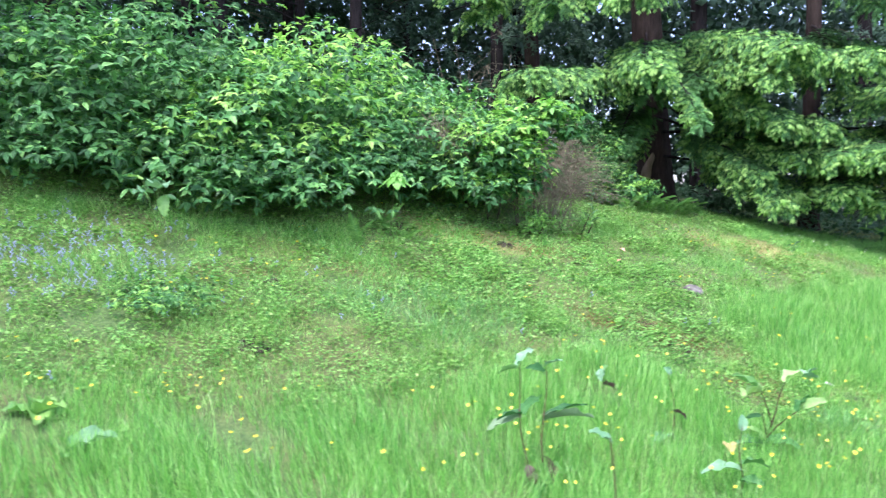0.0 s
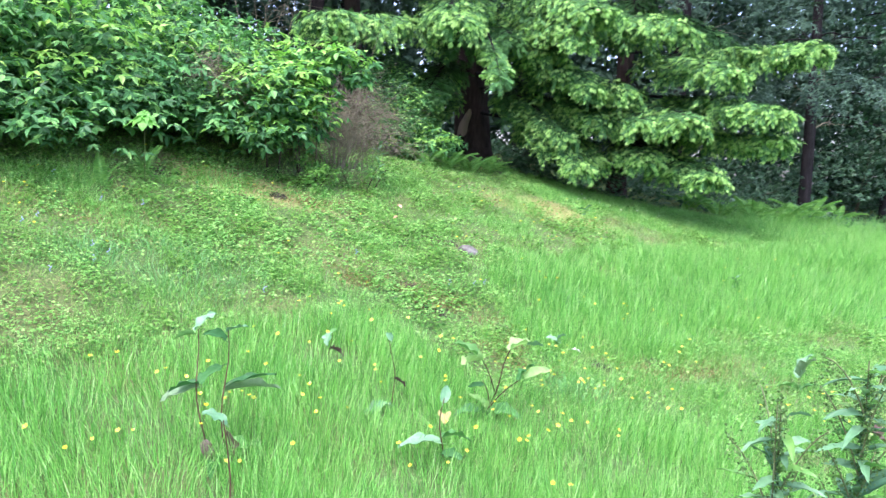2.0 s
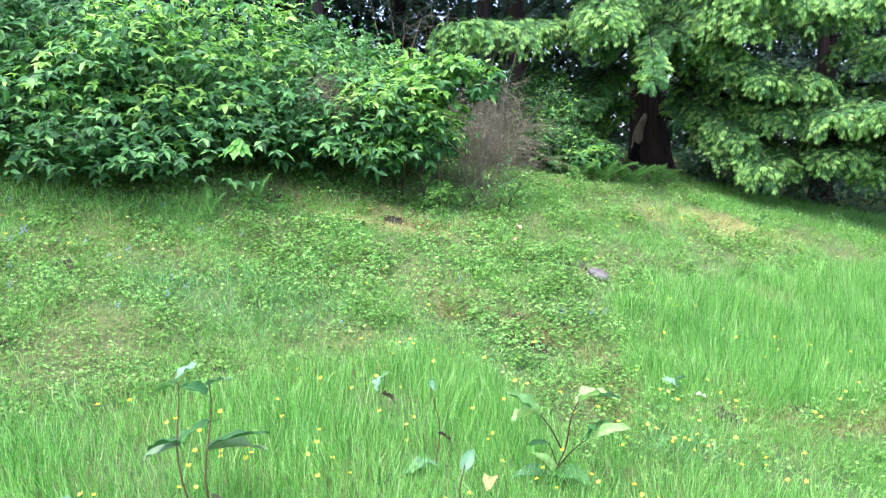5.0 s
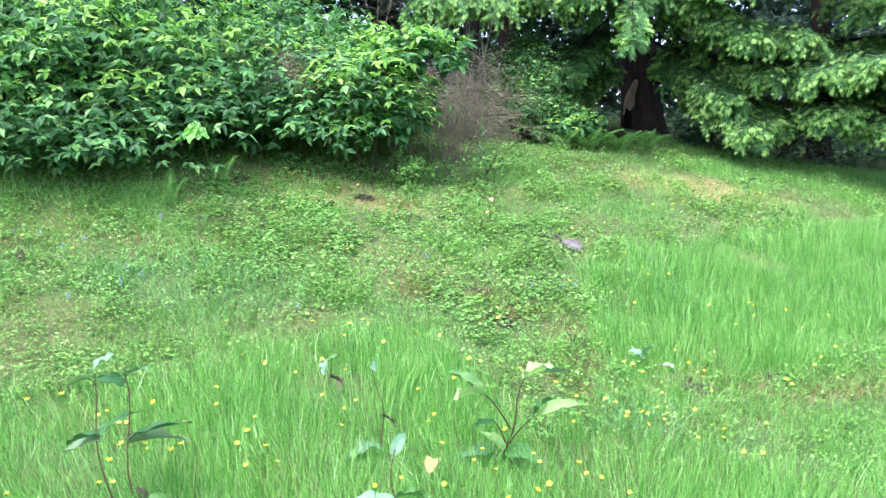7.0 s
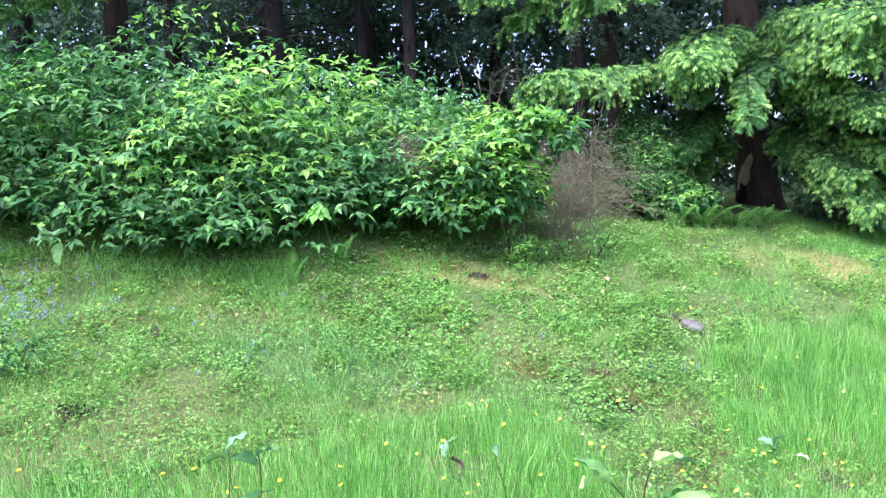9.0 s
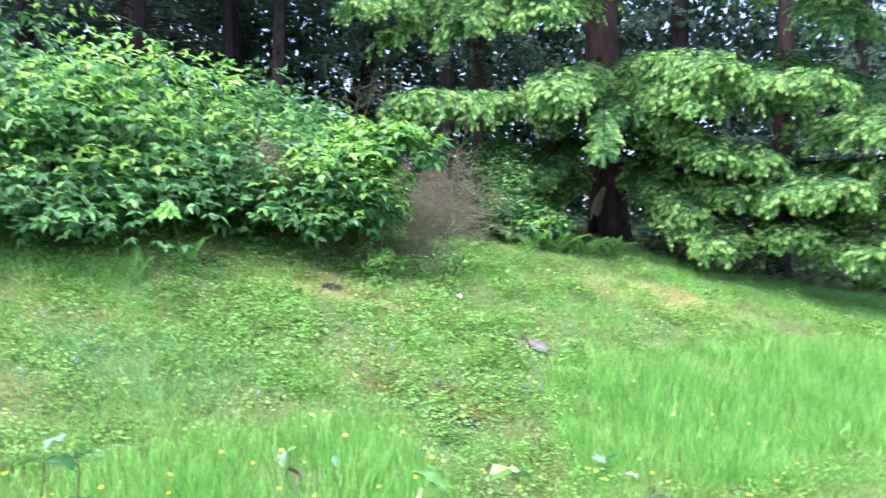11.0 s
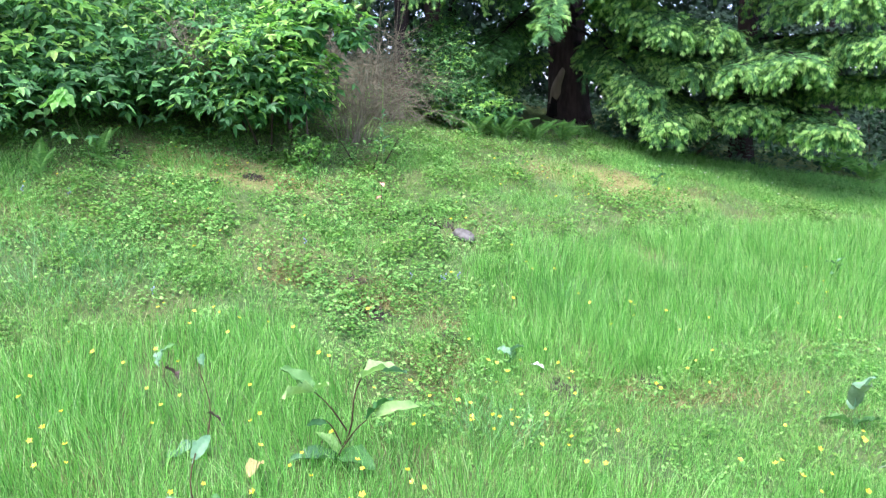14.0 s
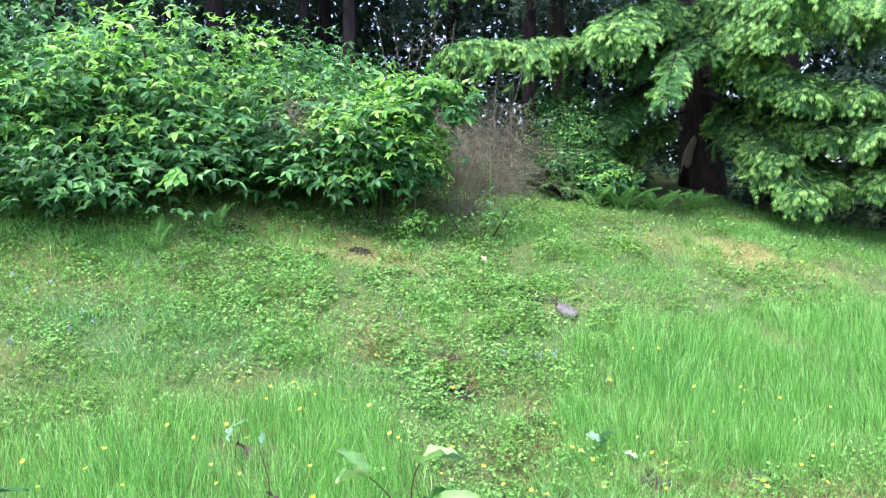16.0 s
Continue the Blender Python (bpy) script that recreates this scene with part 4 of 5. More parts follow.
tagged(mesh("far_woods", [far_woods()], M_DARK), "dense woodland behind the trees, shade and haze in its colour", "woods", kind="stuff")


def forest_floor():
    """Low plants and litter under the trees, their leaves coloured dark for the shade there."""
    n = 42000
    x, y = RNG.uniform(-9, 16, n), 12 + RNG.uniform(0, 1, n) ** 1.3 * 8
    keep = (y > 12.2 + .2 * np.clip(x, -2, 9)) & ((x > 1.5) | (y > 12.5)) & ((x < 2.95) | (x > 4.15) | (y > 15.3))
    x, y = x[keep], y[keep]
    m = len(x)
    P = on_ground(x, y, RNG.uniform(0, .38, m) * np.clip(.5 + lumps(x, y, 2.5, 31), .1, 1))
    ln = RNG.uniform(.05, .13, m)
    return scatter(FLAT, P, RNG.normal(0, 1, (m, 3)) * (1, 1, .4) + (0, -.2, .1), RNG.normal(0, .4, (m, 3)) + (0, -.2, 1), ln, ln * .6)


tagged(mesh("forest_undergrowth", [forest_floor()], M_WOODLEAF), "low forest-floor plants with shade in their leaf colour", "undergrowth", kind="stuff")


def leafy_tree(x, y, height, seed):
    r = np.random.default_rng(seed)
    tree = thing("leafy_tree", "broadleaf tree with blue-green leaves at the wood's edge", "tree")
    z = float(ground_z(x, y)) - .05
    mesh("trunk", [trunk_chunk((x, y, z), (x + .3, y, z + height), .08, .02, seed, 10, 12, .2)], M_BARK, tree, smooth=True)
    leaves = []
    for i in range(26):
        q = r.uniform(.05, 1)
        st = np.array([x + .3 * q, y, z + height * q])
        ang = r.uniform(0, 6.283)
        tip = st + np.array([math.cos(ang), math.sin(ang), .15]) * (2.0 - .9 * q) * r.uniform(.6, 1.1)
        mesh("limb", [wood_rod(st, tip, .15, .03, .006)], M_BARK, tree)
        n = 190
        s = r.uniform(.2, 1.05, n)
        P = st + (tip - st) * s[:, None] + r.normal(0, .22, (n, 3))
        ln = r.uniform(.07, .13, n)
        leaves.append(scatter(LEAF, P, unit(r.normal(0, 1, (n, 3)) + (0, -.3, -.4)), unit(r.normal(0, .5, (n, 3)) + (0, -.2, 1)), ln, ln * .7))
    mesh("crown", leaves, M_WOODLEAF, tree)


leafy_tree(12.0, 15.6, 7.0, 61)
leafy_tree(14.4, 15.8, 7.0, 62)


# ---- brush, ferns and undergrowth ----
def dead_brush(x, y, n, height, spread, seed, label, lean=(0, 0), low=0.0):
    """A thicket of arching dead stems that nod outwards, with a tangle of fine twigs between them."""
    r = np.random.default_rng(seed)
    brush = thing("dead_brush", label, "dead bush")
    tangle = []
    k = n // 3
    a = r.uniform(0, 6.283, k)
    q = np.sqrt(r.uniform(0, 1, k))
    p0 = on_ground(x + spread * .35 * q * np.cos(a), y + spread * .25 * q * np.sin(a), low)
    top = height * (1 - .55 * q * q) * r.uniform(.45, 1.05, k)
    p1 = p0 + np.stack([spread * 1.1 * q * np.cos(a) + lean[0] * top, spread * .45 * q * np.sin(a) + lean[1] * top, top * r.uniform(.35, .85, k)], -1)
    line = arcs(p0, p1, .4 * top, 9) + np.cumsum(r.normal(0, .014, (k, 9, 3)), 1)
    tangle.append(tubes(line, np.linspace(.0042, .0014, 9)[None], 3))
    for rounds in range(9):
        pick = r.integers(2, 9, k)
        s0 = line[np.arange(k), pick]
        s1 = s0 + unit(r.normal(0, 1, (k, 3)) * (1.3, .8, .6) + (.25, 0, -.15)) * (height * r.uniform(.08, .38, k))[:, None]
        branch = arcs(s0, s1, r.uniform(-.04, .07, k), 5)
        tangle.append(tubes(branch, np.linspace(.0024, .001, 5)[None], 3))
        s2 = branch[:, 2] + r.normal(0, .07, (k, 3))
        tangle.append(tubes(arcs(branch[:, 2], s2, .01, 3), np.linspace(.0017, .0009, 3)[None], 3))
    tagged(mesh("twig_tangle", tangle, M_TWIG, brush), kind="stuff")
    for _ in range(5):
        a = on_ground(np.array([x + r.normal(0, spread * .3)]), np.array([y + r.normal(0, spread * .2)]), low)
        b = a + np.array([[r.normal(lean[0], .3), r.normal(0, .15), height * r.uniform(.6, 1.05)]])
        mesh("dead_stem", [tubes(arcs(a, b, r.uniform(0, .15), 7), np.linspace(.006, .002, 7)[None], 5)], M_TWIG, brush)
    return brush


dead_brush(1.26, 10.15, 135, 1.16, .5, 71, "tangle of dead grey-brown twigs beside the bush", (.24, 0))
dead_brush(1.3, 11.2, 150, 1.5, .62, 75, "brown dead brush beneath the hemlock bough", (.0, 0))
dead_brush(1.1, 10.9, 100, 1.4, .8, 72, "bare dead brush behind the berry bush")
dead_brush(.2, 11.2, 125, 1.8, .9, 73, "bare dead brush behind the berry bush")
dead_brush(.1, 9.15, 75, .5, .4, 74, "dry grey twigs sticking out between the bushes", (.1, -.1), .75)


def fern(x, y, n, length, seed, label="green fern with arching fronds", rise=.9, group="ferns"):
    r = np.random.default_rng(seed)
    f = thing("fern", label, "fern", group)
    for i in range(n):
        a = 6.283 * i / n + r.normal(0, .4)
        D = [[math.cos(a), math.sin(a), rise * r.uniform(.7, 1.4)]]
        ln = length * r.uniform(.5, 1.2)
        mesh("frond", [scatter(FROND, on_ground(np.array([x]), np.array([y]), 0) + r.normal(0, .02, (1, 3)), D, [[0, 0, 1]], ln, ln * .34)], M_FERN, f)


for i, (fx, fy, fn, fl) in enumerate([(2.4, 11.4, 18, .4), (2.7, 11.5, 19, .42), (3.05, 11.8, 16, .4), (3.45, 12.4, 13, .38), (2.55, 11.8, 18, .52), (2.25, 11.7, 14, .45),
                                      (7.6, 13.6, 12, .55), (8.2, 13.6, 12, .6), (8.9, 13.9, 12, .7), (9.6, 14.3, 12, .7), (10.4, 14.7, 12, .7), (7.2, 13.9, 10, .5)]):
    fern(fx, fy, fn, fl, 80 + i, rise=1.0 if fx < 4 else .9)
fern(-.77, 7.98, 4, .36, 95, "small upright fern on the mossy bank", 1.6)
fern(-.55, 8.5, 5, .28, 96, "small pale fern beneath the bush", 1.6)
fern(-.35, 8.4, 6, .26, 97, "fern at the foot of the berry bush", .8)
berry_bush("dim leafy undergrowth below the hemlock", (1.98, 11.95, 2.0), (.36, .55, .64), 90, 21, .16, .04)
berry_bush("small-leaved climber on dead stems below the hemlock", (1.98, 12.7, 2.6), (.3, .25, .5), 40, 30, .0, .036)
berry_bush("yellow-green leafy plants beside the ferns", (2.45, 11.65, 1.85), (.4, .25, .16), 14, 28, .8, .07)
berry_bush("low leafy weeds at the foot of the bush", (.95, 9.3, 1.4), (.13, .1, .12), 4, 22, .1, .045, mat=M_COVER)
berry_bush("low leafy weeds beneath the dead brush", (1.45, 9.7, 1.45), (.38, .15, .08), 3, 23, .05, .035, mat=M_COVER)
berry_bush("dark clump of leafy weeds on the bank", (-1.85, 5.9, .86), (.26, .2, .12), 14, 24, .35, .034)
# these three take the darker leaf colour in place of tree shade
berry_bush("leafy undergrowth beside the trunk, coloured dim for shade", (4.9, 13.4, 1.65), (.8, .5, .4), 30, 25, .0, .06, mat=M_WOODLEAF)
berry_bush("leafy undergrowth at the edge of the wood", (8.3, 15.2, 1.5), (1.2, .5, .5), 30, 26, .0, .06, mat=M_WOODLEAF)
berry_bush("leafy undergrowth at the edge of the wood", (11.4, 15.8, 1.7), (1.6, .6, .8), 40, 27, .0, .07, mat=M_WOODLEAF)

berry_bush("spray of yellow-green shoots over the small berry bush", (1.0, 9.45, 2.5), (.42, .3, .2), 12, 29, 2.0, .095)


def blade_leaf(length, width, droop, curl, wave, seed, lobes=0):
    """A large leaf along +y: stalk, sunken midrib, crinkled wavy rim and drooping tip."""
    r = np.random.default_rng(seed)
    n, cols = 15, 9
    p1, p2, side, twist = r.uniform(0, 6.28), r.uniform(0, 6.28), r.uniform(-.15, .15), r.uniform(-.5, .5)
    v, f = [], []
    for i in range(n):
        s = i / (n - 1)
        w = width * .5 * max(.03, math.sin(math.pi * min(1, .06 + .94 * s) ** .75) ** .7)
        if lobes:
            w *= .72 + .38 * abs(math.sin(lobes * math.pi * s))
        y, z = length * s * (1 - .25 * droop * s), length * (.2 * s - .7 * droop * s * s)
        for j in range(cols):
            q = 2 * j / (cols - 1) - 1
            rim = abs(q) ** 1.6
            crinkle = wave * width * (.9 * math.sin(13 * s + 2.2 * q + p1) + .5 * math.sin(23 * s - 3 * q + p2)) * rim
            tilt = twist * w * q * s
            v.append((w * q * (1 - .25 * curl * rim) + side * length * s * s, y + .25 * crinkle + (.05 * length * abs(q) if lobes else 0), z + curl * w * abs(q) ** 1.2 + crinkle + tilt))
    for i in range(n - 1):
        for j in range(cols - 1):
            k = i * cols + j
            f += [(k, k + 1, k + cols + 1), (k, k + cols + 1, k + cols)]
    k = len(v)
    v += [(-.003, -.12 * length, -.03 * length), (.003, -.12 * length, -.03 * length), (0, .55 * length, .11 * length - .2 * droop * length - .002)]
    f.append((k, k + 1, k + 2))
    return TRI(v), TRI(f)


def put_leaf(parent, place, azimuth, pitch, length, width, mat, seed, droop=.4, curl=.3, wave=.08, roll=0, label="", name="leaf", lobes=0):
    v, f = blade_leaf(length, width, droop, curl, wave, seed, lobes)
    m = np.array(pose(0, 0, 0, pitch, 0, -azimuth) @ pose(0, 0, 0, 0, roll, 0))[:3, :3]
    return mesh(name, [(v @ m.T + np.array(place), f)], mat, parent, label, smooth=True)


def dock(label, base, top, leaves, radius=.005, mat=M_REDSTEM, seeds=0, seed=1, branches=(), fine=1.0):
    """A dock plant: one upright stem, and leaves as (share of height, azimuth, pitch, length, width, material)."""
    r = np.random.default_rng(seed)
    d = thing("dock_plant", label, "dock plant", "tall docks in the grass")
    b = np.array([base[0], base[1], float(ground_z(base[0], base[1])) - .03])
    t = np.array(top, float)
    k = 9
    s = np.linspace(0, 1, k)[:, None]
    line = b + (t - b) * s + np.array([.015, .01, 0]) * np.sin(s * 7 + seed) * (s > 0)
    mesh("stem", [tubes(line, np.linspace(radius, radius * .5, k)[None], 7)], mat, d, smooth=True)
    for h, end in branches:
        p = b + (t - b) * h
        mesh("side_stem", [tubes(arcs([p], [end], .02, 6), np.linspace(radius * .75, radius * .4, 6)[None], 6)], mat, d, smooth=True)
    for i, (h, az, pitch, ln, wd, lm) in enumerate(leaves):
        p = (b + (t - b) * h) if not isinstance(h, tuple) else np.array(h)
        put_leaf(d, p, az, pitch, ln * 1.3, wd * 1.45, lm, seed * 20 + i, droop=r.uniform(.2, .7), curl=r.uniform(.2, .7), wave=r.uniform(.05, .12), roll=r.uniform(-35, 35))
    if seeds:
        n = seeds * 44
        h = .5 + .5 * (np.arange(n) // 44 + r.normal(0, .12, n)) / seeds
        q = b + (t - b) * h[:, None] + r.normal(0, .018, (n, 3)) * (1.5 - h)[:, None] * fine
        ln = r.uniform(.007, .013, n) * fine
        tagged(mesh("seed_head", [scatter(SMALL, q, unit(r.normal(0, 1, (n, 3))), unit(r.normal(0, 1, (n, 3))), ln, ln)], M_SEED, d, "whorls of small green seeds"), kind="stuff")
    return d


G, P_, R_, T_, LM = M_DOCK, M_DOCK_PALE, M_DOCK_RED, M_DOCK_TAN, M_LIME
dock("tall dock with a red-brown stem and drooping grey-green leaves", (.47, 4.58), (.405, 4.6, .67), [
    (.97, -80, -15, .09, .035, G), (.99, 60, 40, .11, .05, M_BLUELEAF), (.63, 50, 25, .17, .06, G), (.62, -95, -10, .12, .05, G), (.6, -85, -25, .17, .07, P_), (.22, 130, -60, .11, .045, R_), (.1, 20, 15, .15, .08, M_BIGLEAF)], seed=1)
dock("tall dock with a red-brown stem and a broad folded leaf", (.55, 4.62), (.55, 4.6, .69), [
    (.96, 70, 10, .09, .04, M_BLUELEAF), (.9, -110, 30, .1, .045, G), (.55, 85, 2, .22, .07, P_), (.57, 80, 14, .22, .05, G), (.27, 100, -72, .16, .07, R_), (.12, 60, 5, .16, .085, M_BIGLEAF), (.08, -160, -15, .15, .06, G)], seed=2)
dock("tall dock stem with a few small leaves", (.68, 3.37), (.665, 3.37, .6), [(.98, -60, 20, .08, .035, M_BLUELEAF), (.5, 70, 0, .1, .05, G), (.25, -90, 5, .18, .06, M_BLUELEAF)], seed=3)
dock("thin dock stem with small withered leaves", (1.46, 5.4), (1.43, 5.42, .47), [(.98, -20, 45, .07, .03, M_BLUELEAF), (.5, 95, -25, .085, .035, R_), (.15, -110, 0, .2, .06, M_BLUELEAF)], .004, seed=4)
dock("branching dock with curled glossy leaves", (2.02, 5.5), (2.17, 5.46, .41), [
    ((2.16, 5.46, .4), 70, 22, .16, .085, LM), ((2.26, 5.45, .44), 80, -10, .09, .045, M_BLUELEAF), ((1.96, 5.34, .38), -80, 22, .15, .065, G), ((1.97, 5.33, .37), -100, -8, .13, .085, LM), ((1.98, 5.34, .38), 60, 15, .06, .05, LM), ((2.2, 5.36, .24), 55, 38, .14, .075, G),
    ((2.24, 5.38, .25), 80, 14, .18, .055, LM), ((2.0, 5.42, .2), -90, 0, .09, .025, G), (.18, -60, 35, .14, .05, LM), (.12, 120, 15, .2, .09, G), (.1, -120, 10, .2, .08, M_BLUELEAF)],
    .006, seed=5, branches=[(.42, (1.965, 5.34, .37)), (.15, (2.2, 5.36, .24)), (.25, (2.0, 5.42, .21))])
dock("dock seedling with broad leaves in the grass", (1.64, 4.75), (1.64, 4.74, .3), [(.45, -95, 5, .2, .065, M_BLUELEAF), (.5, 80, 10, .14, .06, G), (.95, 30, 45, .1, .04, M_BLUELEAF), (.3, 120, -10, .1, .05, G)], seed=6)
dock("dock with broad green leaves at the meadow's edge", (-2.1, 4.5), (-2.1, 4.52, .43), [(.97, 80, 20, .14, .11, M_BIGLEAF), (.92, -30, 25, .14, .1, M_BIGLEAF), (.85, 150, 10, .15, .1, M_BIGLEAF), (.9, -110, 15, .14, .1, M_BIGLEAF), (.5, 60, 5, .18, .09, M_BIGLEAF)], mat=M_STEM, seed=7)
dock("dock with broad pale leaves at the meadow's edge", (-1.85, 4.3), (-1.84, 4.32, .29), [(.97, 70, 15, .2, .11, M_BLUELEAF), (.92, -65, 20, .16, .09, G), (.9, 165, 5, .15, .09, G)], mat=M_STEM, seed=8)


def seeding_dock(label, base, top, seed, n_leaf, n_side, fine, low_leaves=()):
    """A bushy dock gone to seed: side shoots with seed whorls and narrow blue-green leaves."""
    r = np.random.default_rng(seed)
    t = np.array(top, float)
    b = np.array([base[0], base[1], float(ground_z(*base))])
    side = []
    for i in range(n_side):
        h = .62 + .34 * i / n_side
        a = 2.4 * i + r.uniform(0, 1)
        p = b + (t - b) * h
        side.append((h, tuple(p + np.array([math.cos(a) * .17, math.sin(a) * .15, .2 + .1 * r.uniform()]) * fine)))
    leaves = list(low_leaves)
    for i in range(n_leaf):
        leaves.append((.6 + .39 * (i / n_leaf), 137 * i + r.uniform(-30, 30), r.uniform(-10, 30), (.23 - .1 * i / n_leaf) * r.uniform(.6, 1.2) * fine, (.042 - .02 * i / n_leaf) * fine, (M_BLUELEAF, M_BLUELEAF, M_BLUELEAF, M_BIGLEAF)[i % 4]))
    d = dock(label, base, top, leaves, .0024, M_OLIVE, 34, seed, side, fine)
    chunks = []
    for h, end in side:
        p = b + (t - b) * h
        m = 210
        s = np.repeat(np.linspace(.15, 1.05, 15), 14) + r.normal(0, .012, 210)
        q = p + (np.array(end) - p) * s[:, None] + r.normal(0, .016, (m, 3)) * fine
        ln = r.uniform(.008, .014, m) * fine
        chunks.append(scatter(SMALL, q, unit(r.normal(0, 1, (m, 3))), unit(r.normal(0, 1, (m, 3))), ln, ln))
    tagged(mesh("seed_spike", chunks, M_SEED, d), kind="stuff")
    return d


seeding_dock("tall bushy dock gone to seed with narrow blue-green leaves", (1.80, 1.70), (1.82, 1.70, 1.2), 9, 84, 15, .45)
seeding_dock("bushy dock gone to seed with narrow blue-green leaves", (1.67, 1.70), (1.66, 1.68, 1.14), 10, 72, 13, .45)
seeding_dock("bushy dock gone to seed with narrow blue-green leaves", (1.93, 1.66), (1.98, 1.64, 1.12), 11, 72, 13, .45)
dock("leaning dock with a red-brown stem and withered lower leaves", (4.43, 5.3), (4.72, 5.3, .86), [
    (.8, -80, 15, .12, .03, M_BLUELEAF), (.62, 80, 10, .14, .04, M_BLUELEAF), (.28, -60, 35, .1, .07, P_), (.3, 70, 20, .18, .07, G), (.22, 70, -20, .16, .08, P_), (.18, 100, -25, .15, .08, R_), (.45, 90, 25, .15, .05, G),
    (.7, -100, 20, .1, .03, G), (.55, -90, 10, .1, .03, M_BLUELEAF), (.12, -90, 10, .18, .06, G), (.9, 60, 40, .08, .025, G)], .006, M_REDSTEM, 6, 12, [(.3, (4.62, 5.32, .5)), (.45, (4.74, 5.25, .62))])
dock("young dock with an upright two-toned leaf", (4.75, 6.5), (4.76, 6.5, .02), [(.9, 160, 60, .2, .09, P_), (.8, 60, 50, .18, .08, M_BLUELEAF), (.3, -70, 20, .15, .06, G), (.3, 90, 10, .15, .06, G)], .005, M_STEM, 0, 13)
for sx, sy, sz, sd in ((2.83, 6.7, .24, 15), (5.61, 9.2, .46, 16), (-.05, 6.35, .4, 17), (4.3, 10.6, 1.1, 18)):
    dock("low dock seedling with broad blue-green leaves", (sx, sy), (sx + .01, sy, sz), [(.9, 70, 30, .08, .04, M_BLUELEAF), (.8, -60, 25, .085, .04, M_BLUELEAF), (.7, 170, 20, .08, .036, G), (.6, 20, 35, .07, .035, G), (.5, -130, 10, .08, .035, M_BLUELEAF)], .003, M_STEM, 0, sd)
dock("small dock stalk with a drooping blue-green leaf", (1.1, 5.82), (1.08, 5.82, .43), [(.98, 200, -40, .08, .05, M_BLUELEAF), (.95, 60, 30, .06, .03, G), (.6, 120, -15, .09, .05, R_)], .003, M_REDSTEM, 0, 14)

weed = thing("tall_weed", "tall thin weed with drooping narrow leaves on the bank", "weed")
wz = float(ground_z(1.64, 9.5))
mesh("stem", [tubes(arcs([(1.64, 9.5, wz)], [(1.65, 9.52, 2.02)], 0, 8), np.linspace(.005, .003, 8)[None], 6)], M_STEM, weed)
for i in range(10):
    put_leaf(weed, (1.645, 9.5, wz + .22 + .04 * i), 137 * i, 25, .12, .03, M_BLUELEAF, 300 + i)
bract = thing("withered_stalk", "thin stalk with pinkish withered leaves on the bank", "weed")
mesh("stem", [tubes(arcs([(1.77, 8.6, float(ground_z(1.77, 8.6)))], [(1.77, 8.6, 1.16)], 0, 5), np.linspace(.003, .002, 5)[None], 5)], M_REDSTEM, bract)
put_leaf(bract, (1.77, 8.6, 1.13), 160, -20, .08, .045, M_PINK, 320)
put_leaf(bract, (1.77, 8.6, 1.02), 230, -20, .06, .035, M_PINK, 321)

broad = thing("broadleaf_plant", "young plant with large oval and lobed leaves under the bush", "plant")
bz = float(ground_z(-2.22, 7.0))
put_leaf(broad, (-2.38, 6.94, 1.75), -75, 15, .17, .09, M_BIGLEAF, 330)
put_leaf(broad, (-2.2, 6.9, 1.62), 170, -70, .2, .1, M_BIGLEAF, 331)
put_leaf(broad, (-2.26, 6.92, 1.68), 150, 10, .22, .22, M_BLUELEAF, 332, lobes=3)
put_leaf(broad, (-2.3, 6.96, 1.64), -130, 5, .18, .18, M_BLUELEAF, 333, lobes=3)
mesh("stem", [tubes(arcs([(-2.26, 7.05, bz)] * 3, [(-2.38, 6.94, 1.75), (-2.2, 6.92, 1.62), (-2.26, 6.94, 1.68)], .02, 5), np.linspace(.006, .003, 5)[None], 5)], M_STEM, broad)
palm = thing("lobed_leaf_plant", "plant with one large bright lobed leaf by the bush", "plant")
mesh("stem", [tubes(arcs([(-.5, 8.3, float(ground_z(-.5, 8.3)))], [(-.4, 7.68, 1.84)], .05, 6), np.linspace(.0035, .002, 6)[None], 5)], M_OLIVE, palm)
for i, az in enumerate((115, 150, 180, 210, 245)):
    put_leaf(palm, (-.4, 7.68, 1.84), az, -50, .25 if az == 180 else .21, .1, M_BRIGHTLEAF, 340 + i, droop=.1, curl=.02)


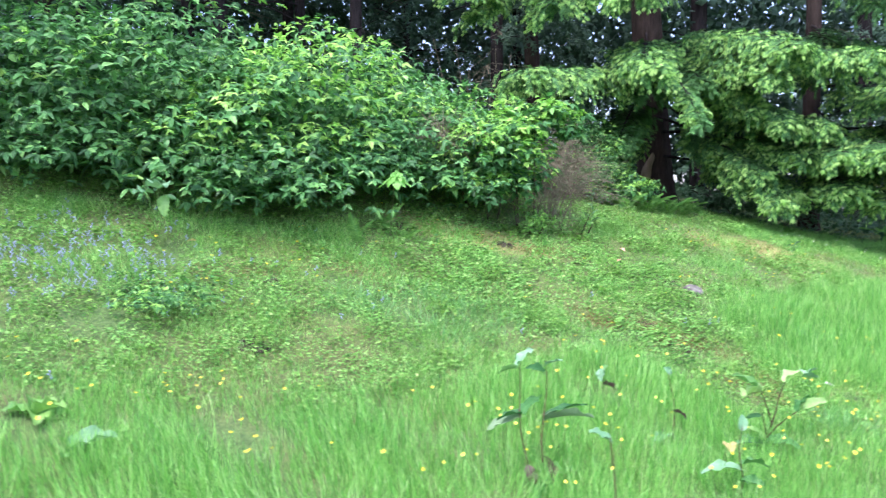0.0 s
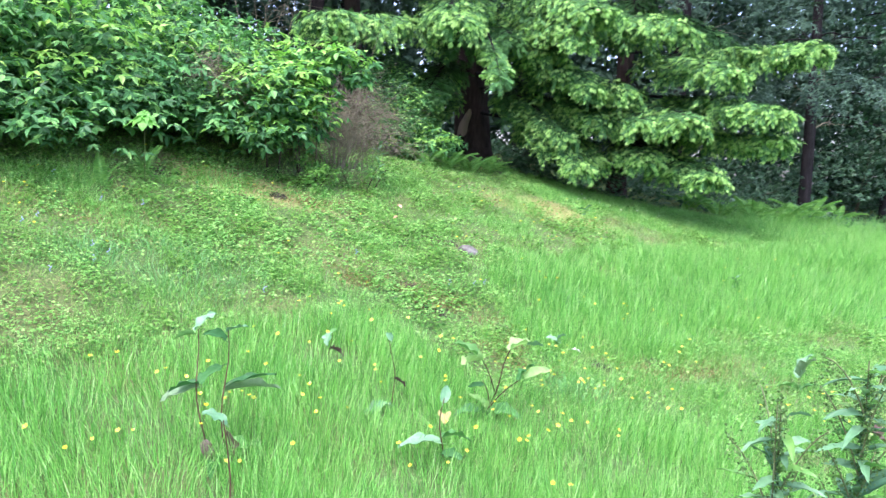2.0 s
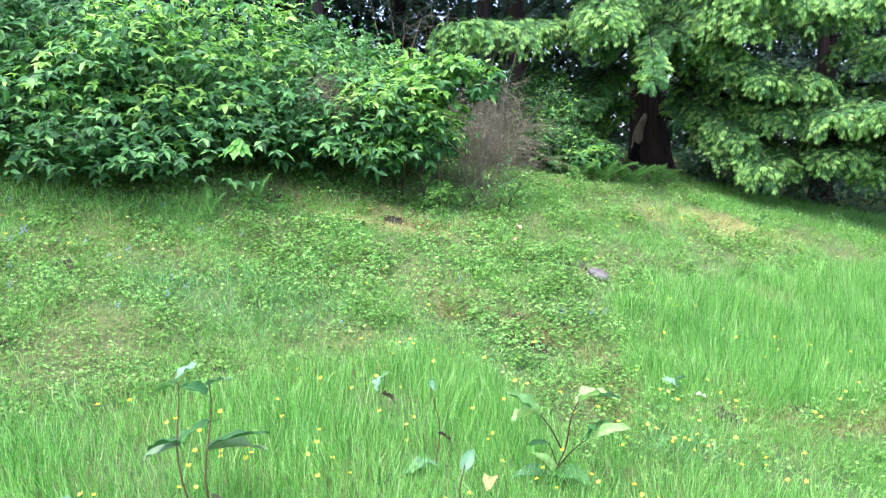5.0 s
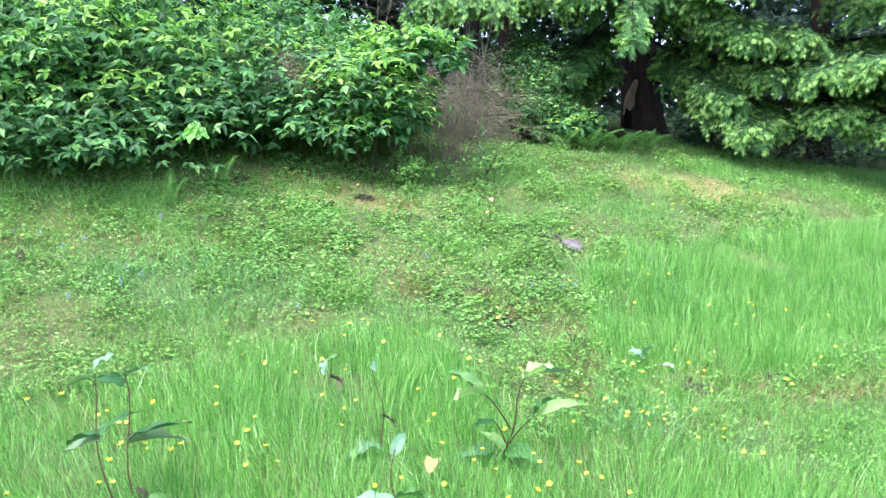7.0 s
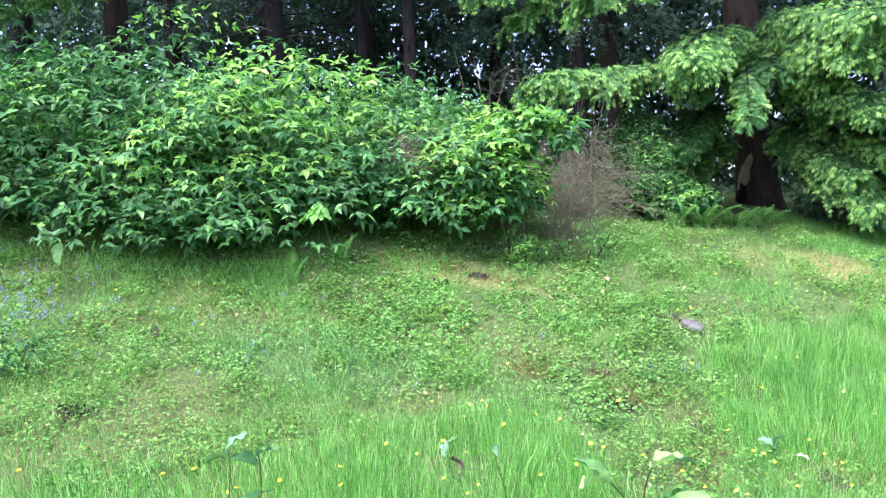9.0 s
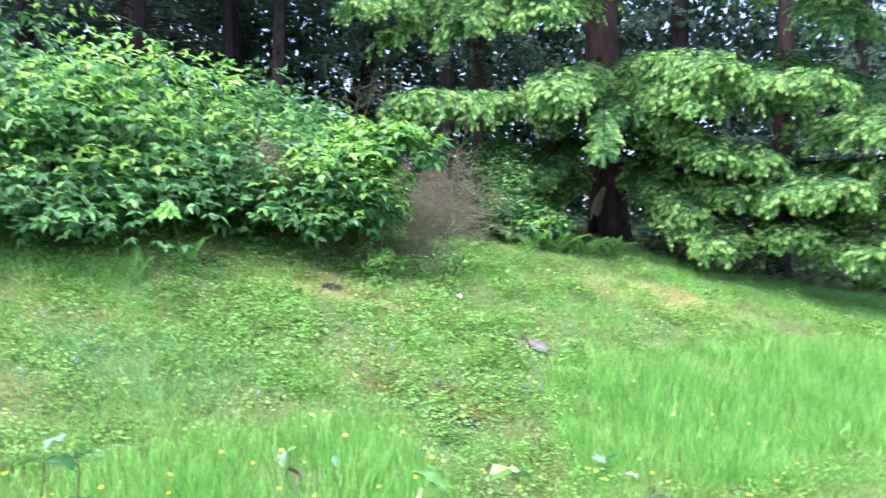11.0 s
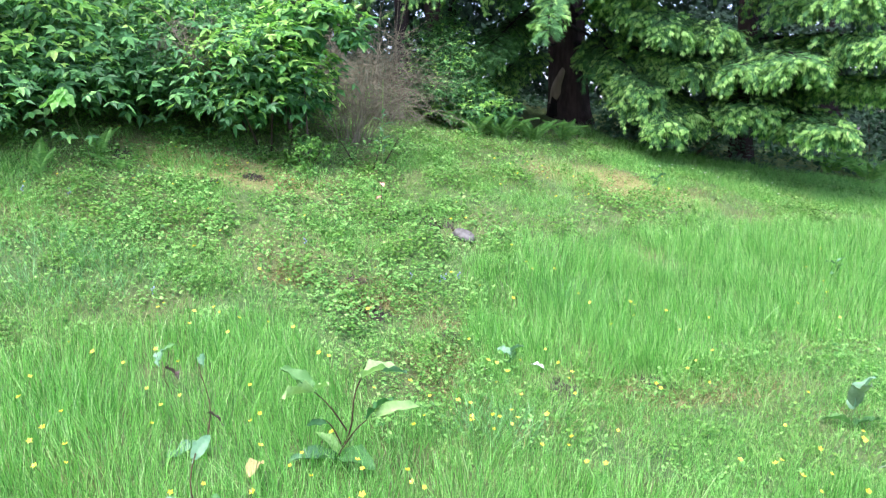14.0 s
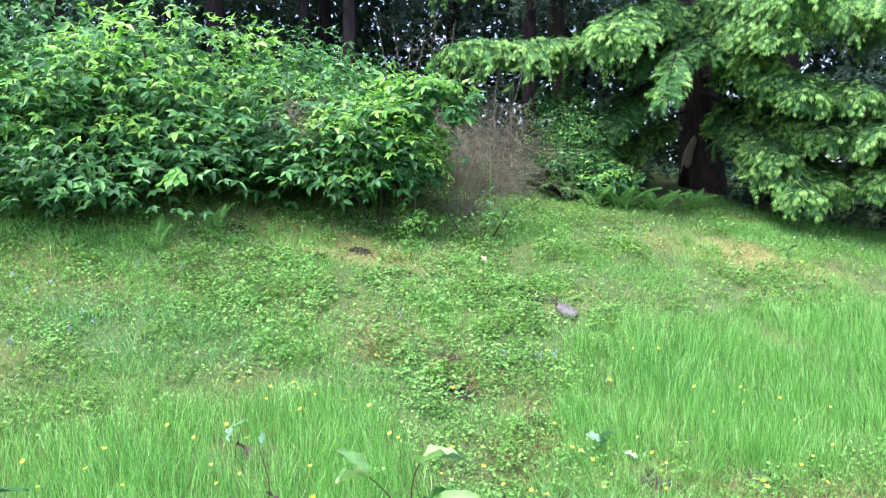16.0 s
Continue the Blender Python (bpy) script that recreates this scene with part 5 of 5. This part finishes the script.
# ---- soil, fallen leaves ----
def soil_patch(x, y, size, seed, label="patch of dark scratched-up soil and thatch"):
    r = np.random.default_rng(seed)
    n = 14
    a = np.arange(n) * 6.283 / n
    rings = [on_ground(np.array([x]), np.array([y]), .015)]
    for q, dz in ((.35, .013), (.7, .006), (1.0, -.012)):
        rr = size * q * (1 + r.normal(0, .14, n))
        rings.append(on_ground(x + rr * np.cos(a) * 1.3, y + rr * np.sin(a), dz) + r.normal(0, .007, (n, 3)))
    V = np.concatenate(rings)
    f = [(0, 1 + j, 1 + (j + 1) % n) for j in range(n)]
    for k in range(2):
        for j in range(n):
            a0, a1, b0, b1 = 1 + k * n + j, 1 + k * n + (j + 1) % n, 1 + (k + 1) * n + j, 1 + (k + 1) * n + (j + 1) % n
            f += [(a0, b0, b1), (a0, b1, a1)]
    m = 40
    cx, cy = x + r.normal(0, size * .5, m), y + r.normal(0, size * .4, m)
    s = r.uniform(.006, .022, m)
    crumbs = scatter((TRI([(1, 0, 0), (-1, 0, 0), (0, 1, 0), (0, -1, 0), (0, 0, .8), (0, 0, -.6)]), TRI([(0, 2, 4), (2, 1, 4), (1, 3, 4), (3, 0, 4), (2, 0, 5), (1, 2, 5), (3, 1, 5), (0, 3, 5)])),
                     on_ground(cx, cy, .012), r.normal(0, 1, (m, 3)), r.normal(0, 1, (m, 3)), s, s)
    return tagged(mesh("soil_patch", [(V, f), crumbs], M_SOIL), label, "soil patch", "bare soil patches")


for i, (px, py, ps) in enumerate([(2.2, 8.7, .17), (-.44, 8.7, .1), (.35, 8.6, .07), (.63, 8.85, .08), (4.4, 11.5, .1), (1.77, 7.45, .07), (1.96, 7.1, .09), (3.74, 6.87, .12),
                                  (2.68, 6.52, .1), (3.16, 6.56, .1), (-1.23, 5.7, .1), (-1.3, 6.75, .08), (8.0, 12.4, .2), (2.45, 6.95, .08)]):
    soil_patch(px, py, ps, 400 + i)


for i, (px, py, ps) in enumerate([(.3, 7.0, .2), (-.1, 7.1, .16), (-.6, 6.75, .14), (.1, 6.6, .2), (2.75, 6.0, .12), (3.25, 7.9, .14)]):
    grass_tuft(px, py, ps, 450 + i)


def stone(x, y, size, seed, label):
    """A worn stone, flatter than wide, sunk a little into the turf."""
    r = np.random.default_rng(seed)
    bm = bmesh.new()
    bmesh.ops.create_icosphere(bm, subdivisions=3, radius=1)
    k = r.normal(0, 1, (5, 3))
    for v in bm.verts:
        p = np.array(v.co)
        g = 1 + sum(.07 * math.sin(2.2 * float(p @ w) + i) for i, w in enumerate(k))
        v.co = Vector((p[0] * size[0] * g, p[1] * size[1] * g, max(p[2], -.6) * size[2] * g))
    me = bpy.data.meshes.new("stone")
    bm.to_mesh(me)
    bm.free()
    for f in me.polygons:
        f.use_smooth = True
    me.materials.append(M_STONE)
    ob = new("stone", me)
    ob.matrix_basis = pose(x, y, float(ground_z(x, y)) + .45 * size[2], 0, 12, -28)
    return tagged(ob, label, "stone")


stone(2.46, 8.46, (.1, .065, .05), 480, "weathered grey stone in the turf beside scratched-up soil")


def fallen_leaf(x, y, length, mat, seed, label):
    r = np.random.default_rng(seed)
    leaf = put_leaf(None, (x, y, float(ground_z(x, y)) + (.1 if length > .12 else .03)), r.uniform(0, 360), r.uniform(-10, 20), length, length * .6, mat, seed, droop=.5, curl=.4, name="fallen_leaf")
    return tagged(leaf, label, "leaf", "fallen leaves")


fallen_leaf(3.035, 6.72, .1, M_WHITE, 420, "pale bleached dead leaf lying in the grass")
fallen_leaf(2.68, 6.6, .07, M_DOCK_RED, 421, "withered purplish leaf lying on bare soil")
fallen_leaf(-2.04, 7.2, .09, M_DOCK_TAN, 422, "tan dead leaf lying on the bank")
fallen_leaf(1.96, 7.1, .09, M_DOCK_TAN, 423, "tan dead leaf lying on bare soil")
fallen_leaf(1.55, 7.9, .08, M_DOCK_TAN, 424, "tan dead leaf lying on the bank")
fallen_leaf(1.74, 5.25, .14, M_DOCK_TAN, 426, "large yellowed dock leaf lying in the grass")
fallen_leaf(4.45, 11.45, .09, M_PINK, 425, "pinkish dead leaf at the edge of the wood")


# ---- flowers ----
def petal_cup():
    v, f = [], []
    for i in range(5):
        a = i * 2 * math.pi / 5
        k = len(v)
        for rad, off, z in ((0, 0, 0), (.7, -.45, .25), (.7, .45, .25), (1.0, -.2, .45), (1.0, .2, .45)):
            v.append((rad * math.cos(a + off), rad * math.sin(a + off), z))
        f += [(k, k + 1, k + 2), (k + 1, k + 3, k + 2), (k + 3, k + 4, k + 2)]
    return TRI(v), TRI(f)


CUP = petal_cup()


def make_buttercup():
    e = thing("buttercup", "yellow buttercup on a thin green stem", "flower", "buttercups in the grass")
    mesh("stem", [tubes(arcs([(0, 0, -.36)], [(0, 0, 0)], 0, 4) + np.array([[0, 0, 0], [.012, 0, 0], [.012, .006, 0], [0, 0, 0]]), .0014, 4)], M_STEM, e)
    mesh("flower", [(CUP[0] * .0125, CUP[1])], M_YELLOW, e, "five glossy yellow petals")
    return e


first_cup = make_buttercup()
SPOTS = [(.6, 5.41), (.9, 5.13), (.76, 5.7), (.95, 5.63), (1.21, 5.67), (1.62, 5.51), (1.63, 6.28), (2.41, 7.64), (2.98, 7.62), (2.94, 7.67), (3.14, 7.79), (2.85, 7.33), (3.36, 7.37), (3.66, 7.4),
         (2.76, 6.36), (2.63, 6.06), (2.9, 6.2), (-1.5, 4.75), (-1.3, 4.66), (-1.07, 4.67), (-1.85, 4.45), (-.68, 4.9), (-.05, 5.1), (.16, 5.05), (-1.19, 4.73), (-1.73, 6.41), (-1.65, 6.41), (-1.38, 6.88)]
r_fl = np.random.default_rng(77)
AREAS = [(-3, 1.5, 4.1, 5.0, 62), (0, 2.6, 4.2, 5.2, 30), (.5, 2.6, 4.9, 6.4, 26), (2.3, 3.4, 5.5, 6.7, 26), (3, 6, 5.2, 7.4, 42), (2.6, 5.5, 7.2, 9.5, 14), (-1.5, 3, 6.8, 9.2, 38), (2.6, 3.6, 9.6, 10.5, 16), (-2.6, -1.2, 5.9, 7.8, 15), (4, 7, 9, 11.5, 10)]
for x0, x1, y0, y1, n in AREAS:
    SPOTS += list(zip(r_fl.uniform(x0, x1, n), r_fl.uniform(y0, y1, n)))
for i, (fx, fy) in enumerate(SPOTS):
    tall = float(long_grass(np.array(fx), np.array(fy)))
    h = (.09 + .17 * tall) * r_fl.uniform(.8, 1.25)
    m = pose(fx, fy, float(ground_z(fx, fy)) + h, r_fl.uniform(-5, 40), r_fl.uniform(-25, 25), 0)
    s = r_fl.uniform(.7, 1.1)
    if i == 0:
        first_cup.matrix_basis = m @ Matrix.Scale(s, 4)
    else:
        copy_thing(first_cup, m @ Matrix.Scale(s, 4))


def make_bluebell():
    e = thing("bluebell", "violet-blue bluebell spike among low leaves", "flower", "bluebells on the bank")
    mesh("stem", [tubes(arcs([(0, 0, -.15)], [(.012, 0, .06)], 0, 5), .0016, 4)], M_STEM, e)
    bell = (TRI([(0, 0, 0), (-.5, .6, 0), (.5, .6, 0), (0, .6, .5), (0, .6, -.5), (-.7, 1, 0), (.7, 1, 0), (0, 1, .7), (0, 1, -.7)]),
            TRI([(0, 1, 3), (0, 3, 2), (0, 2, 4), (0, 4, 1), (1, 5, 3), (3, 7, 2), (2, 6, 4), (4, 8, 1)]))
    rr = np.random.default_rng(5)
    for i in range(4):
        a = i * 2.1
        mesh("bell", [scatter(bell, [(.008, 0, .0 + .012 * i)], [(math.cos(a), math.sin(a), -.7)], [(0, 0, 1)], .014, .0095)], M_BLUE, e)
    return e


first_bell = make_bluebell()
first_bell.matrix_basis = pose(-2.75, 6.5, float(ground_z(-2.75, 6.5)) + .13)
for i in range(295):
    fx, fy = r_fl.normal(-2.8, .55), r_fl.normal(6.45, .45)
    if i > 278:
        fx, fy = r_fl.uniform(-1.8, 3), r_fl.uniform(6.3, 8)
    copy_thing(first_bell, pose(fx, fy, float(ground_z(fx, fy)) + r_fl.uniform(.02, .07), r_fl.uniform(-15, 15), r_fl.uniform(-15, 15), r_fl.uniform(0, 360)))


# white flowers near the trees
def make_daisy():
    e = thing("daisy", "small white daisy in the turf by the trees", "flower", "daisies by the trees")
    mesh("stem", [tubes(arcs([(0, 0, -.12)], [(0, 0, 0)], 0, 3), .0015, 4)], M_STEM, e)
    mesh("flower", [(CUP[0] * .011 * (1, 1, .5), CUP[1])], M_WHITE, e, "white petals")
    return e


first_daisy = make_daisy()
first_daisy.matrix_basis = pose(5.5, 11.9, float(ground_z(5.5, 11.9)) + .09, 20)
for i in range(11):
    fx, fy = r_fl.normal(5.3, .5), r_fl.normal(11.6, .35)
    copy_thing(first_daisy, pose(fx, fy, float(ground_z(fx, fy)) + .09, 25, r_fl.uniform(-15, 15), 0))
